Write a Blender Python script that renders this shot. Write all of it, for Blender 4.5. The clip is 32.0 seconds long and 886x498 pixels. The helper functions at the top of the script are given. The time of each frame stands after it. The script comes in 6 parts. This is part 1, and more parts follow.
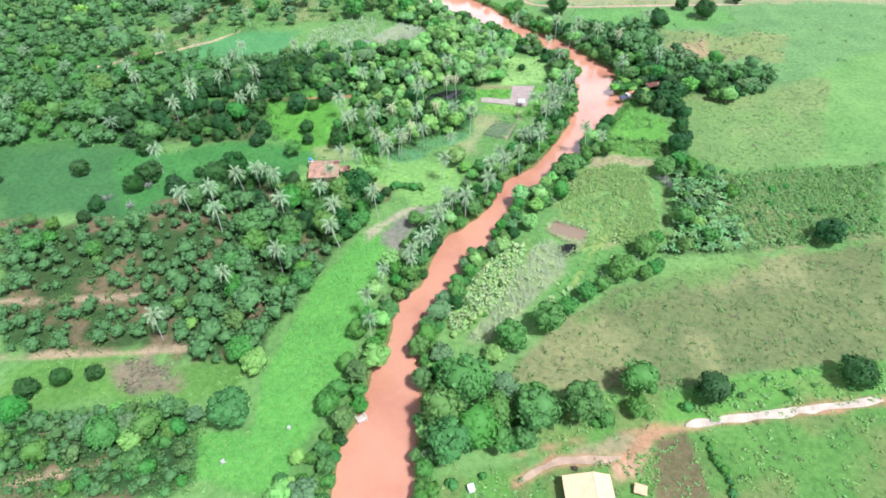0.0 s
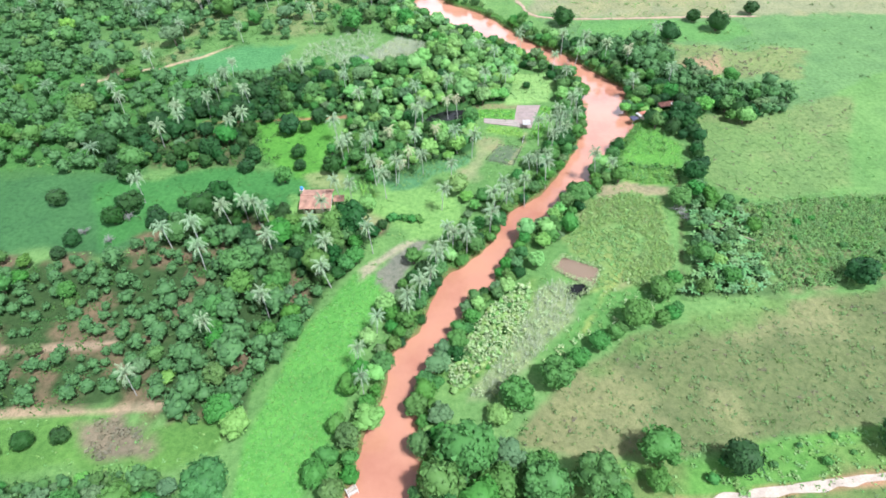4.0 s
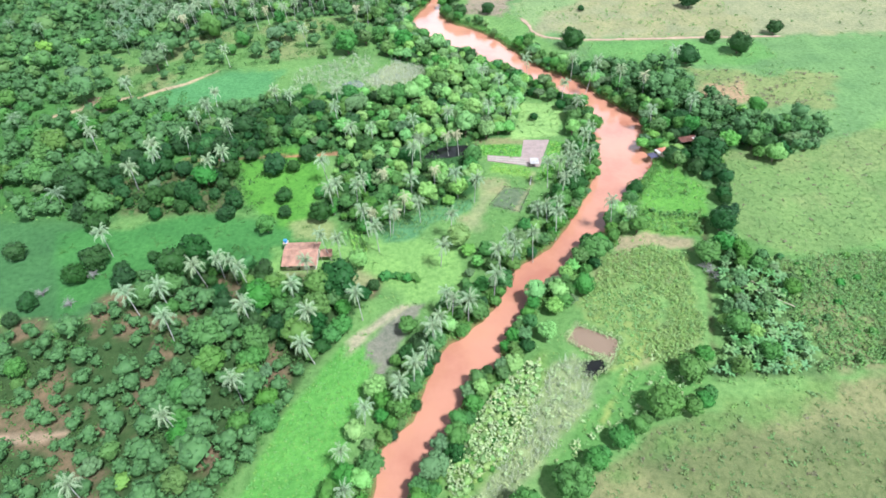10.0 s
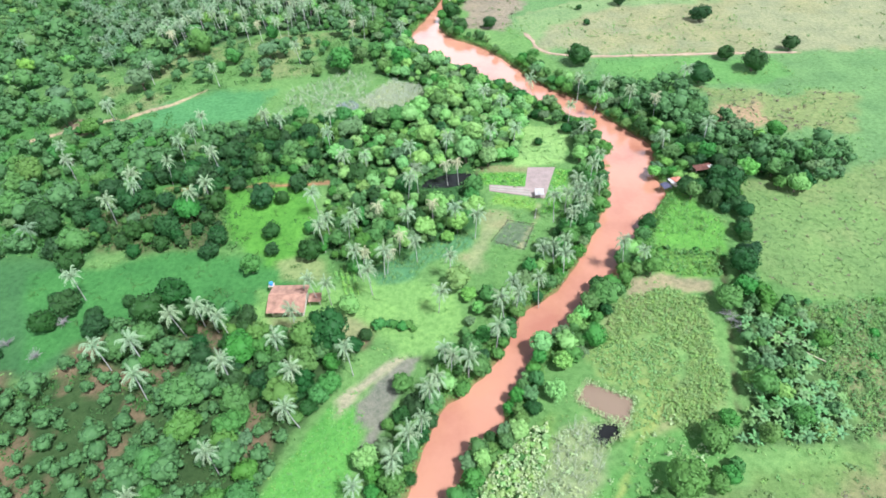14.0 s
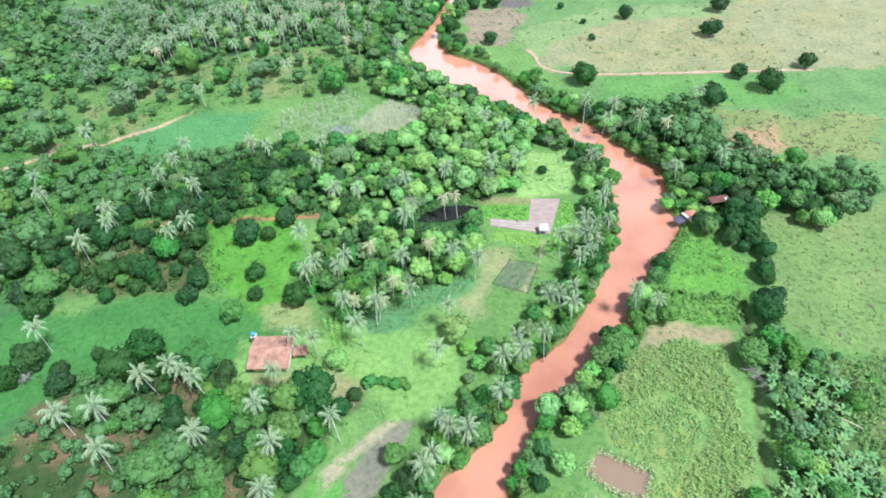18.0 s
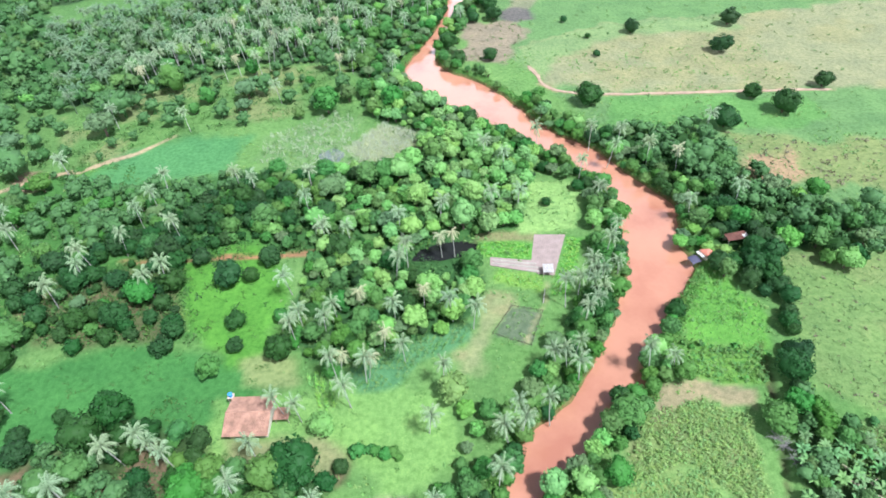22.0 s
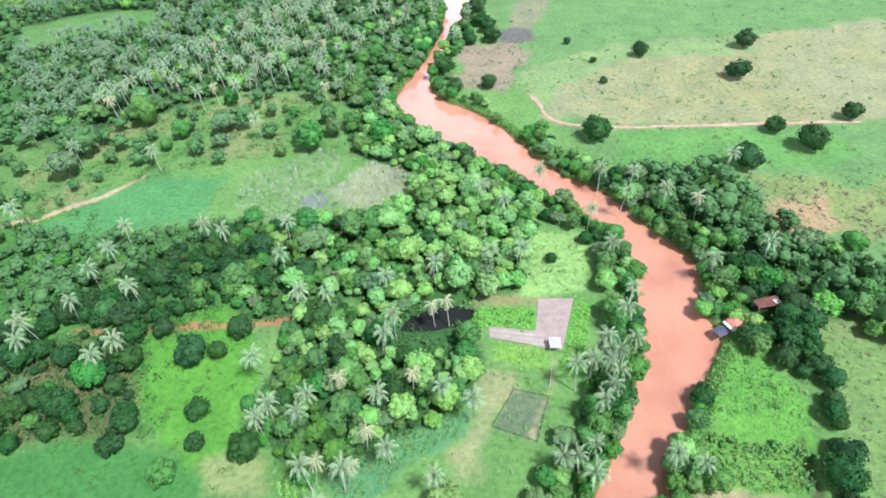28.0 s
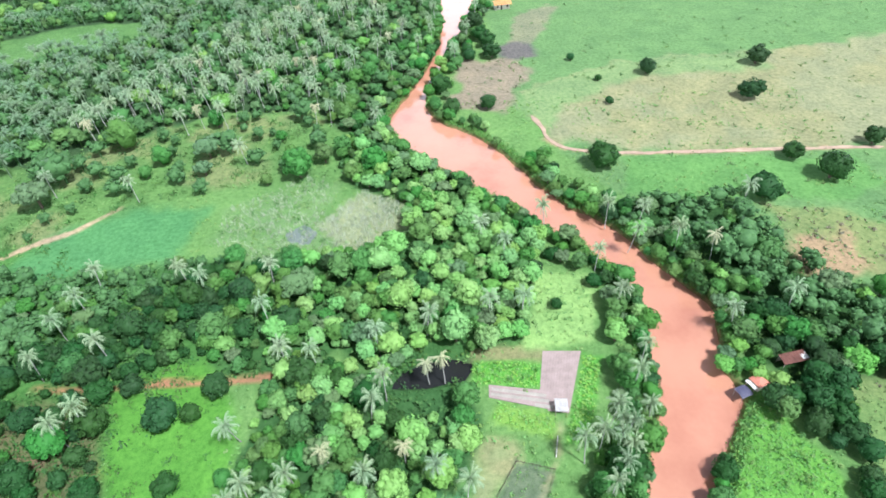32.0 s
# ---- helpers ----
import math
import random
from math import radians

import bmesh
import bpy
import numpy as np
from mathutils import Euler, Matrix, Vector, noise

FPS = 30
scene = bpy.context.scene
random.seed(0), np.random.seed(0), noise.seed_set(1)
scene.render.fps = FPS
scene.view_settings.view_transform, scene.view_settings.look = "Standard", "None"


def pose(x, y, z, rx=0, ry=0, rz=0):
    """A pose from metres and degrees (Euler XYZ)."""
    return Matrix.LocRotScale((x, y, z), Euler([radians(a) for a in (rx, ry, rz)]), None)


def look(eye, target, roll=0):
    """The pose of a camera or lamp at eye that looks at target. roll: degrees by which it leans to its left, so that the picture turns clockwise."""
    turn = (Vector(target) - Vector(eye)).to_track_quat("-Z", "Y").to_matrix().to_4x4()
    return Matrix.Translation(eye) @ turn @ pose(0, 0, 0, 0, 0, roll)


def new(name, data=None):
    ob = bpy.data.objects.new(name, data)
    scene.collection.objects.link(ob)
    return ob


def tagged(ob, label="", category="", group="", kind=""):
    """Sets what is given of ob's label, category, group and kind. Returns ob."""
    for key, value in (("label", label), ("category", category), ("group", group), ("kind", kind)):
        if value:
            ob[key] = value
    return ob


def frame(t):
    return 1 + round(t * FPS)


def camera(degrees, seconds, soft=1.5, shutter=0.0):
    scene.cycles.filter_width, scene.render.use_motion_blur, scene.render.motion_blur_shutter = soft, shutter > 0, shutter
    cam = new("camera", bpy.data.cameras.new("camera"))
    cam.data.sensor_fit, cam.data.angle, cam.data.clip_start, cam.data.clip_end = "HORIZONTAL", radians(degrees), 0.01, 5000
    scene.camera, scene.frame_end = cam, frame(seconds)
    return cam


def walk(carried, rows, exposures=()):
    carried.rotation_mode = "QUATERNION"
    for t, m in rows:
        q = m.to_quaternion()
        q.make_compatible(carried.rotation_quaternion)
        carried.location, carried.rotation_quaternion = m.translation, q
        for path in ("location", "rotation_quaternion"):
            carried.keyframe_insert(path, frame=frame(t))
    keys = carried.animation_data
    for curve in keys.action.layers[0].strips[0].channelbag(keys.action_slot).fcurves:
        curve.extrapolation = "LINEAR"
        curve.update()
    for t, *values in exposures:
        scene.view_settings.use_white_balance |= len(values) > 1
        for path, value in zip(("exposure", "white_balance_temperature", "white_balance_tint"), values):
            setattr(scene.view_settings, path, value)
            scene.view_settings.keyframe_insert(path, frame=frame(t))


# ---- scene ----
cam = camera(74.8, 32.0, soft=1.7)
TURN = -2.9
# seconds, x, y, z, yaw, pitch, roll of the drone
ROWS = [
    (0, 0.05, 0.06, 110.08, 0.387, -43.107, 0.909),
    (1, 0.16, 3.88, 109.82, 0.416, -43.04, 0.949),
    (2, 0.31, 7.78, 109.62, 0.453, -43.002, 1.001),
    (3, 0.49, 11.72, 109.48, 0.494, -42.98, 1.061),
    (4, 0.69, 15.69, 109.37, 0.539, -42.968, 1.124),
    (5, 0.9, 19.68, 109.28, 0.585, -42.958, 1.187),
    (6, 1.1, 23.67, 109.2, 0.63, -42.946, 1.249),
    (7, 1.3, 27.67, 109.12, 0.675, -42.931, 1.308),
    (8, 1.49, 31.66, 109.04, 0.718, -42.909, 1.363),
    (9, 1.67, 35.66, 108.96, 0.759, -42.882, 1.414),
    (10, 1.86, 39.64, 108.88, 0.796, -42.849, 1.461),
    (11, 2.03, 43.63, 108.79, 0.831, -42.812, 1.506),
    (12, 2.21, 47.61, 108.72, 0.861, -42.771, 1.547),
    (13, 2.39, 51.6, 108.64, 0.888, -42.728, 1.586),
    (14, 2.57, 55.59, 108.57, 0.911, -42.684, 1.624),
    (15, 2.76, 59.59, 108.51, 0.929, -42.642, 1.66),
    (16, 2.95, 63.6, 108.46, 0.943, -42.601, 1.694),
    (17, 3.16, 67.61, 108.42, 0.953, -42.562, 1.728),
    (18, 3.37, 71.63, 108.39, 0.959, -42.528, 1.761),
    (19, 3.58, 75.66, 108.36, 0.96, -42.496, 1.793),
    (20, 3.81, 79.69, 108.34, 0.957, -42.468, 1.823),
    (21, 4.03, 83.74, 108.32, 0.949, -42.442, 1.852),
    (22, 4.26, 87.78, 108.29, 0.938, -42.419, 1.878),
    (23, 4.49, 91.83, 108.26, 0.923, -42.397, 1.901),
    (24, 4.71, 95.87, 108.23, 0.905, -42.375, 1.922),
    (25, 4.93, 99.92, 108.18, 0.884, -42.353, 1.939),
    (26, 5.15, 103.97, 108.12, 0.86, -42.329, 1.954),
    (27, 5.36, 108.01, 108.05, 0.835, -42.305, 1.966),
    (28, 5.56, 112.07, 107.98, 0.81, -42.279, 1.979),
    (29, 5.77, 116.13, 107.9, 0.787, -42.254, 1.993),
    (30, 5.99, 120.21, 107.84, 0.766, -42.232, 2.012),
    (31, 6.22, 124.32, 107.8, 0.75, -42.217, 2.04),
    (32, 6.49, 128.49, 107.81, 0.742, -42.215, 2.084),
]
walk(cam, [(t, pose(0, 0, 0, 0, 0, TURN) @ pose(x, y, z, 90 + pitch, roll, yaw)) for t, x, y, z, yaw, pitch, roll in ROWS],
     exposures=[(0.0, 0.34, 5640, 13), (32.0, 0.34, 5640, 13)])

# ---- sky and sun: bright, thin cloud ----
SUN_ELEVATION, SUN_AZIMUTH = 60.0, -42.0       # degrees; azimuth counted from +x towards +y
world = bpy.data.worlds.new("sky")
scene.world = world
world.use_nodes = True
wn, wl = world.node_tree.nodes, world.node_tree.links
wn.clear()
w_out, w_bg, w_sky = wn.new("ShaderNodeOutputWorld"), wn.new("ShaderNodeBackground"), wn.new("ShaderNodeTexSky")
w_sky.sky_type, w_sky.sun_disc = "NISHITA", False
w_sky.sun_elevation, w_sky.sun_rotation = radians(SUN_ELEVATION), radians(90 - SUN_AZIMUTH)
w_sky.air_density, w_sky.dust_density, w_sky.ozone_density = 1.3, 8.0, 1.0
w_bg.inputs["Strength"].default_value = 0.035
# a thin veil of white cloud over the blue
veil = wn.new("ShaderNodeMix")
veil.data_type = "RGBA"
veil.inputs["Factor"].default_value, veil.inputs[7].default_value = 0.08, (8.0, 8.2, 8.5, 1)
wl.new(w_sky.outputs[0], veil.inputs[6])
# the haze is thicker and brighter towards the horizon
w_way, w_split, w_low = wn.new("ShaderNodeTexCoord"), wn.new("ShaderNodeSeparateXYZ"), wn.new("ShaderNodeMapRange")
w_low.interpolation_type = "SMOOTHSTEP"
for k, v in (("From Min", 0.72), ("From Max", 0.28), ("To Min", 0.0), ("To Max", 1.0)):
    w_low.inputs[k].default_value = v
haze = wn.new("ShaderNodeMix")
haze.data_type = "RGBA"
haze.inputs[7].default_value = (50.0, 50.8, 52.0, 1)
wl.new(w_way.outputs["Generated"], w_split.inputs[0])
wl.new(w_split.outputs["Z"], w_low.inputs["Value"])
wl.new(w_low.outputs["Result"], haze.inputs["Factor"])
wl.new(veil.outputs[2], haze.inputs[6])
wl.new(haze.outputs[2], w_bg.inputs["Color"])
wl.new(w_bg.outputs[0], w_out.inputs["Surface"])

sun = new("sun", bpy.data.lights.new("sun", "SUN"))
sun.data.energy, sun.data.angle, sun.data.color = 5.0, radians(5.0), (1.0, 0.96, 0.89)
ce = math.cos(radians(SUN_ELEVATION))
sun_way = Vector((ce * math.cos(radians(SUN_AZIMUTH)), ce * math.sin(radians(SUN_AZIMUTH)), math.sin(radians(SUN_ELEVATION))))
sun.matrix_world = look(sun_way * 300, (0, 0, 0))


# ---- materials ----
def material(name):
    m = bpy.data.materials.new(name)
    m.use_nodes = True
    n, l = m.node_tree.nodes, m.node_tree.links
    return m, n, l, n["Principled BSDF"]


def node(n, kind, **values):
    made = n.new(kind)
    for k, v in values.items():
        made.inputs[k].default_value = v
    return made


def ramp(n, stops):
    r = n.new("ShaderNodeValToRGB")
    while len(r.color_ramp.elements) < len(stops):
        r.color_ramp.elements.new(0.5)
    for e, (at, c) in zip(r.color_ramp.elements, stops):
        e.position, e.color = at, (*c, 1)
    return r


def mix(n, l, kind, a, b, factor):
    m = n.new("ShaderNodeMix")
    m.data_type, m.blend_type = "RGBA", kind
    for socket, value in ((m.inputs["Factor"], factor), (m.inputs[6], a), (m.inputs[7], b)):
        if isinstance(value, bpy.types.NodeSocket):
            l.new(value, socket)
        else:
            socket.default_value = value if isinstance(value, float) else (*value, 1)
    return m.outputs[2]


def leaf_material(name, dark, light, rough=0.55, tint_by="object"):
    """Foliage: a hue for each plant, another for each leaf clump, finer mottling on top."""
    m, n, l, p = material(name)
    geo, tex = n.new("ShaderNodeNewGeometry"), n.new("ShaderNodeTexCoord")
    if tint_by == "object":
        info = n.new("ShaderNodeObjectInfo")
        plant = info.outputs["Random"]
    else:
        attr = n.new("ShaderNodeAttribute")
        attr.attribute_name = "tint"
        plant = attr.outputs["Fac"]
    fine = node(n, "ShaderNodeTexNoise", Scale=0.9, Detail=3.0, Roughness=0.6)
    l.new(tex.outputs["Object"], fine.inputs["Vector"])
    s = node(n, "ShaderNodeMath")
    s.operation = "MULTIPLY_ADD"
    s.inputs[1].default_value = 0.6
    l.new(plant, s.inputs[0])
    s2 = node(n, "ShaderNodeMath")
    s2.operation = "MULTIPLY_ADD"
    s2.inputs[1].default_value = 0.16
    l.new(geo.outputs["Random Per Island"], s2.inputs[0])
    l.new(s2.outputs[0], s.inputs[2])
    s3 = node(n, "ShaderNodeMath")
    s3.operation = "MULTIPLY_ADD"
    s3.inputs[1].default_value = 0.55
    l.new(fine.outputs["Fac"], s3.inputs[0])
    l.new(s.outputs[0], s3.inputs[2])
    dark, light = (dark[0] * 0.95, dark[1], dark[2] * 1.2), (light[0] * 0.98, light[1], light[2] * 1.15)
    mid = tuple((a + b) / 2 for a, b in zip(dark, light))
    r = ramp(n, [(0.2, tuple(c * 0.6 for c in dark)), (0.45, dark), (0.75, mid), (1.0, light)])
    l.new(s3.outputs[0], r.inputs["Fac"])
    # each plant leans to yellow, olive or blue-green
    spread = node(n, "ShaderNodeMath")
    spread.operation = "MULTIPLY"
    spread.inputs[1].default_value = 17.3
    l.new(plant, spread.inputs[0])
    part_of = node(n, "ShaderNodeMath")
    part_of.operation = "FRACT"
    l.new(spread.outputs[0], part_of.inputs[0])
    hue, sat = node(n, "ShaderNodeMapRange"), node(n, "ShaderNodeMapRange")
    hue.inputs["To Min"].default_value, hue.inputs["To Max"].default_value = 0.476, 0.516
    sat.inputs["To Min"].default_value, sat.inputs["To Max"].default_value = 0.93, 1.1
    l.new(part_of.outputs[0], hue.inputs["Value"])
    l.new(plant, sat.inputs["Value"])
    hsv = node(n, "ShaderNodeHueSaturation")
    l.new(hue.outputs["Result"], hsv.inputs["Hue"])
    l.new(sat.outputs["Result"], hsv.inputs["Saturation"])
    l.new(r.outputs["Color"], hsv.inputs["Color"])
    l.new(hsv.outputs["Color"], p.inputs["Base Color"])
    p.inputs["Roughness"].default_value = rough
    p.inputs["Specular IOR Level"].default_value = 0.12
    clump = node(n, "ShaderNodeTexNoise", Scale=2.6, Detail=4.0)
    l.new(tex.outputs["Object"], clump.inputs["Vector"])
    bp = node(n, "ShaderNodeBump", Strength=0.45, Distance=0.25)
    l.new(clump.outputs["Fac"], bp.inputs["Height"])
    l.new(bp.outputs["Normal"], p.inputs["Normal"])
    return m


def plain_material(name, colour, rough=0.8, scale=3.0, spread=0.25, bump=0.2, metal=0.0, random=0.0):
    """A worn surface: large stains and fine grain over one base colour."""
    m, n, l, p = material(name)
    tex = n.new("ShaderNodeTexCoord")
    a, b = node(n, "ShaderNodeTexNoise", Scale=scale, Detail=6.0), node(n, "ShaderNodeTexNoise", Scale=scale * 9, Detail=4.0)
    for t in (a, b):
        l.new(tex.outputs["Object"], t.inputs["Vector"])
    lo, hi = tuple(c * (1 - spread) for c in colour), tuple(min(0.9, c * (1 + spread)) for c in colour)
    r = ramp(n, [(0.3, lo), (0.7, hi)])
    l.new(a.outputs["Fac"], r.inputs["Fac"])
    grain = ramp(n, [(0.25, (0.72, 0.72, 0.72)), (0.75, (1.1, 1.1, 1.1))])
    l.new(b.outputs["Fac"], grain.inputs["Fac"])
    col = mix(n, l, "MULTIPLY", r.outputs["Color"], grain.outputs["Color"], 0.8)
    if random:
        info = n.new("ShaderNodeObjectInfo")
        hsv = node(n, "ShaderNodeHueSaturation")
        mp = node(n, "ShaderNodeMapRange")
        mp.inputs["To Min"].default_value, mp.inputs["To Max"].default_value = 1 - random, 1 + random
        l.new(info.outputs["Random"], mp.inputs["Value"])
        l.new(mp.outputs["Result"], hsv.inputs["Value"])
        l.new(col, hsv.inputs["Color"])
        col = hsv.outputs["Color"]
    l.new(col, p.inputs["Base Color"])
    p.inputs["Roughness"].default_value, p.inputs["Metallic"].default_value = rough, metal
    if bump:
        bp = node(n, "ShaderNodeBump", Strength=bump, Distance=0.05)
        l.new(b.outputs["Fac"], bp.inputs["Height"])
        l.new(bp.outputs["Normal"], p.inputs["Normal"])
    return m


def ground_material():
    """Grass, soil and leaf litter; the cover's colour lies in the sheet, mottling and tufts come on top."""
    m, n, l, p = material("ground")
    tex, cover = n.new("ShaderNodeTexCoord"), n.new("ShaderNodeAttribute")
    cover.attribute_name = "cover"
    big = node(n, "ShaderNodeTexNoise", Scale=0.09, Detail=5.0, Roughness=0.6)
    mid = node(n, "ShaderNodeTexNoise", Scale=0.7, Detail=6.0, Roughness=0.65)
    fine = node(n, "ShaderNodeTexNoise", Scale=4.5, Detail=5.0, Roughness=0.7)
    for t in (big, mid, fine):
        l.new(tex.outputs["Object"], t.inputs["Vector"])
    c = cover.outputs["Color"]
    r1 = ramp(n, [(0.3, (0.72, 0.75, 0.7)), (0.7, (1.2, 1.14, 1.0))])
    l.new(big.outputs["Fac"], r1.inputs["Fac"])
    c = mix(n, l, "MULTIPLY", c, r1.outputs["Color"], 0.7)
    r2 = ramp(n, [(0.3, (0.5, 0.6, 0.5)), (0.55, (1.0, 1.0, 1.0)), (0.8, (1.35, 1.18, 1.15))])
    l.new(mid.outputs["Fac"], r2.inputs["Fac"])
    c = mix(n, l, "MULTIPLY", c, r2.outputs["Color"], 0.75)
    r3 = ramp(n, [(0.3, (0.5, 0.55, 0.5)), (0.7, (1.4, 1.35, 1.3))])
    l.new(fine.outputs["Fac"], r3.inputs["Fac"])
    c = mix(n, l, "MULTIPLY", c, r3.outputs["Color"], 0.6)
    l.new(c, p.inputs["Base Color"])
    p.inputs["Roughness"].default_value = 0.95
    p.inputs["Specular IOR Level"].default_value = 0.1
    bp = node(n, "ShaderNodeBump", Strength=0.5, Distance=0.25)
    l.new(mid.outputs["Fac"], bp.inputs["Height"])
    l.new(bp.outputs["Normal"], p.inputs["Normal"])
    return m


def water_material(name, colour, rough, wave=0.02, ior=1.33):
    m, n, l, p = material(name)
    tex = n.new("ShaderNodeTexCoord")
    a = node(n, "ShaderNodeTexNoise", Scale=0.045, Detail=5.0, Roughness=0.6)
    b = node(n, "ShaderNodeTexNoise", Scale=0.9, Detail=4.0)
    for t in (a, b):
        l.new(tex.outputs["Object"], t.inputs["Vector"])
    # broad patches in the colour stand in for cloud shadow and reflections on the river
    r = ramp(n, [(0.32, tuple(c * k for c, k in zip(colour, (0.82, 0.72, 0.72)))), (0.5, colour), (0.68, tuple(c * 1.1 for c in colour))])
    l.new(a.outputs["Fac"], r.inputs["Fac"])
    l.new(r.outputs["Color"], p.inputs["Base Color"])
    p.inputs["Roughness"].default_value = rough
    p.inputs["IOR"].default_value = ior
    bp = node(n, "ShaderNodeBump", Strength=0.3, Distance=wave)
    l.new(b.outputs["Fac"], bp.inputs["Height"])
    l.new(bp.outputs["Normal"], p.inputs["Normal"])
    return m


GROUND = ground_material()
RIVER_WATER = water_material("river_water", (0.54, 0.26, 0.17), 0.14, ior=2.25)
POND_WATER = water_material("pond_water", (0.235, 0.175, 0.125), 0.12)
DARK_WATER = water_material("dark_water", (0.02, 0.022, 0.022), 0.08)
PUDDLE_WATER = water_material("puddle_water", (0.15, 0.19, 0.17), 0.15)
PALE_DUST = plain_material("pale_dust", (0.47, 0.4, 0.33), 0.95, 0.35, 0.22)
PINK_DUST = plain_material("pink_dust", (0.4, 0.29, 0.21), 0.95, 0.35, 0.2)
BARK = plain_material("bark", (0.16, 0.12, 0.09), 0.9, 2.0)
PALM_BARK = plain_material("palm_bark", (0.44, 0.44, 0.41), 0.9, 2.0)
LEAF_MANGO = leaf_material("mango_leaves", (0.009, 0.03, 0.0095), (0.028, 0.085, 0.021))
LEAF_BROAD = leaf_material("broad_leaves", (0.017, 0.062, 0.016), (0.07, 0.195, 0.04))
LEAF_WOOD = leaf_material("wood_leaves", (0.017, 0.06, 0.017), (0.085, 0.195, 0.045))
LEAF_FRESH = leaf_material("fresh_leaves", (0.05, 0.15, 0.042), (0.19, 0.385, 0.1))
LEAF_LIME = leaf_material("lime_leaves", (0.045, 0.135, 0.028), (0.16, 0.33, 0.07))
LEAF_PALE = leaf_material("pale_leaves", (0.075, 0.185, 0.042), (0.23, 0.38, 0.11))
LEAF_GREY = leaf_material("grey_leaves", (0.035, 0.085, 0.03), (0.11, 0.2, 0.075))
LEAF_JOINED = leaf_material("joined_leaves", (0.015, 0.055, 0.017), (0.085, 0.19, 0.05), tint_by="tint")
FROND = leaf_material("palm_fronds", (0.07, 0.15, 0.055), (0.28, 0.385, 0.195), 0.4)
FROND_JOINED = leaf_material("far_palm_fronds", (0.036, 0.095, 0.038), (0.17, 0.265, 0.13), 0.5, tint_by="tint")
FROND_DEAD = leaf_material("dead_fronds", (0.21, 0.24, 0.115), (0.42, 0.44, 0.235), 0.8)
BANANA_LEAF = leaf_material("banana_leaves", (0.035, 0.11, 0.035), (0.15, 0.3, 0.1), 0.6)
CROP_LEAF = leaf_material("crop_leaves", (0.065, 0.2, 0.04), (0.15, 0.34, 0.08), 0.8, tint_by="tint")
MAIZE_LEAF = leaf_material("maize_leaves", (0.08, 0.19, 0.045), (0.22, 0.36, 0.1), 0.8, tint_by="tint")
GRASS_LEAF = leaf_material("grass_tufts", (0.04, 0.11, 0.03), (0.14, 0.24, 0.075), 0.8, tint_by="tint")
WEED_LEAF = leaf_material("weeds", (0.07, 0.17, 0.04), (0.19, 0.34, 0.1), 0.85, tint_by="tint")
UNDER_LEAF = leaf_material("undergrowth", (0.022, 0.07, 0.02), (0.075, 0.17, 0.042), 0.8, tint_by="tint")
RUSH_LEAF = leaf_material("pale_rushes", (0.14, 0.24, 0.08), (0.36, 0.46, 0.2), 0.8, tint_by="tint")
CASSAVA_LEAF = leaf_material("cassava_leaves", (0.045, 0.13, 0.038), (0.15, 0.29, 0.08), 0.8, tint_by="tint")
DRY_LEAF = leaf_material("dry_weeds", (0.085, 0.088, 0.05), (0.19, 0.18, 0.1), 0.9, tint_by="tint")
GARDEN_LEAF = leaf_material("vegetable_leaves", (0.1, 0.29, 0.05), (0.22, 0.45, 0.09), 0.8, tint_by="tint")
BANK_LEAF = leaf_material("bank_growth", (0.04, 0.12, 0.03), (0.13, 0.28, 0.065), 0.8, tint_by="tint")
REED_STALK = leaf_material("dry_reeds", (0.27, 0.32, 0.18), (0.5, 0.55, 0.36), 0.85, tint_by="tint")
ROOF_RED = plain_material("red_roof_tiles", (0.4, 0.235, 0.17), 0.85, 0.6, 0.35)
ROOF_TAN = plain_material("tan_roof_tiles", (0.72, 0.5, 0.32), 0.8, 0.6, 0.12)
ROOF_BROWN = plain_material("brown_roof_tiles", (0.2, 0.09, 0.07), 0.9, 0.8, 0.3)
PLASTER = plain_material("plaster", (0.68, 0.62, 0.54), 0.9, 0.8, 0.15)
SHED_SHEET = plain_material("shed_sheet", (0.56, 0.55, 0.54), 0.5, 1.0, 0.12)
WHITE_SHEET = plain_material("white_sheet", (0.74, 0.74, 0.72), 0.5, 1.0, 0.08)
WOOD = plain_material("weathered_wood", (0.5, 0.44, 0.37), 0.85, 2.0, 0.2)
DARK_WOOD = plain_material("dark_wood", (0.08, 0.06, 0.05), 0.9, 2.0, 0.2)
BLUE_PLASTIC = plain_material("blue_plastic", (0.06, 0.3, 0.68), 0.4, 1.0, 0.08, 0.0)
TARP = plain_material("dark_tarp", (0.075, 0.075, 0.13), 0.6, 1.0, 0.2)
SOIL = plain_material("ploughed_soil", (0.34, 0.27, 0.25), 0.95, 0.5, 0.15, 0.4)
SOIL_PALE = plain_material("pale_soil", (0.37, 0.345, 0.3), 0.95, 0.5, 0.15, 0.4)


# ---- building helpers ----
def link_mesh(name, verts, faces, mat, parent=None, smooth=False, matrix=None):
    me = bpy.data.meshes.new(name)
    me.from_pydata(verts, [], faces)
    me.materials.append(mat)
    if smooth:
        me.polygons.foreach_set("use_smooth", np.ones(len(me.polygons), dtype=bool))
    me.update()
    ob = new(name, me)
    if parent:
        ob.parent = parent
    if matrix:
        ob.matrix_basis = matrix
    return ob


def part(name, bm, mat, parent, label=""):
    me = bpy.data.meshes.new(name)
    bm.to_mesh(me)
    bm.free()
    me.materials.append(mat)
    ob = new(name, me)
    ob.parent = parent
    return tagged(ob, label)


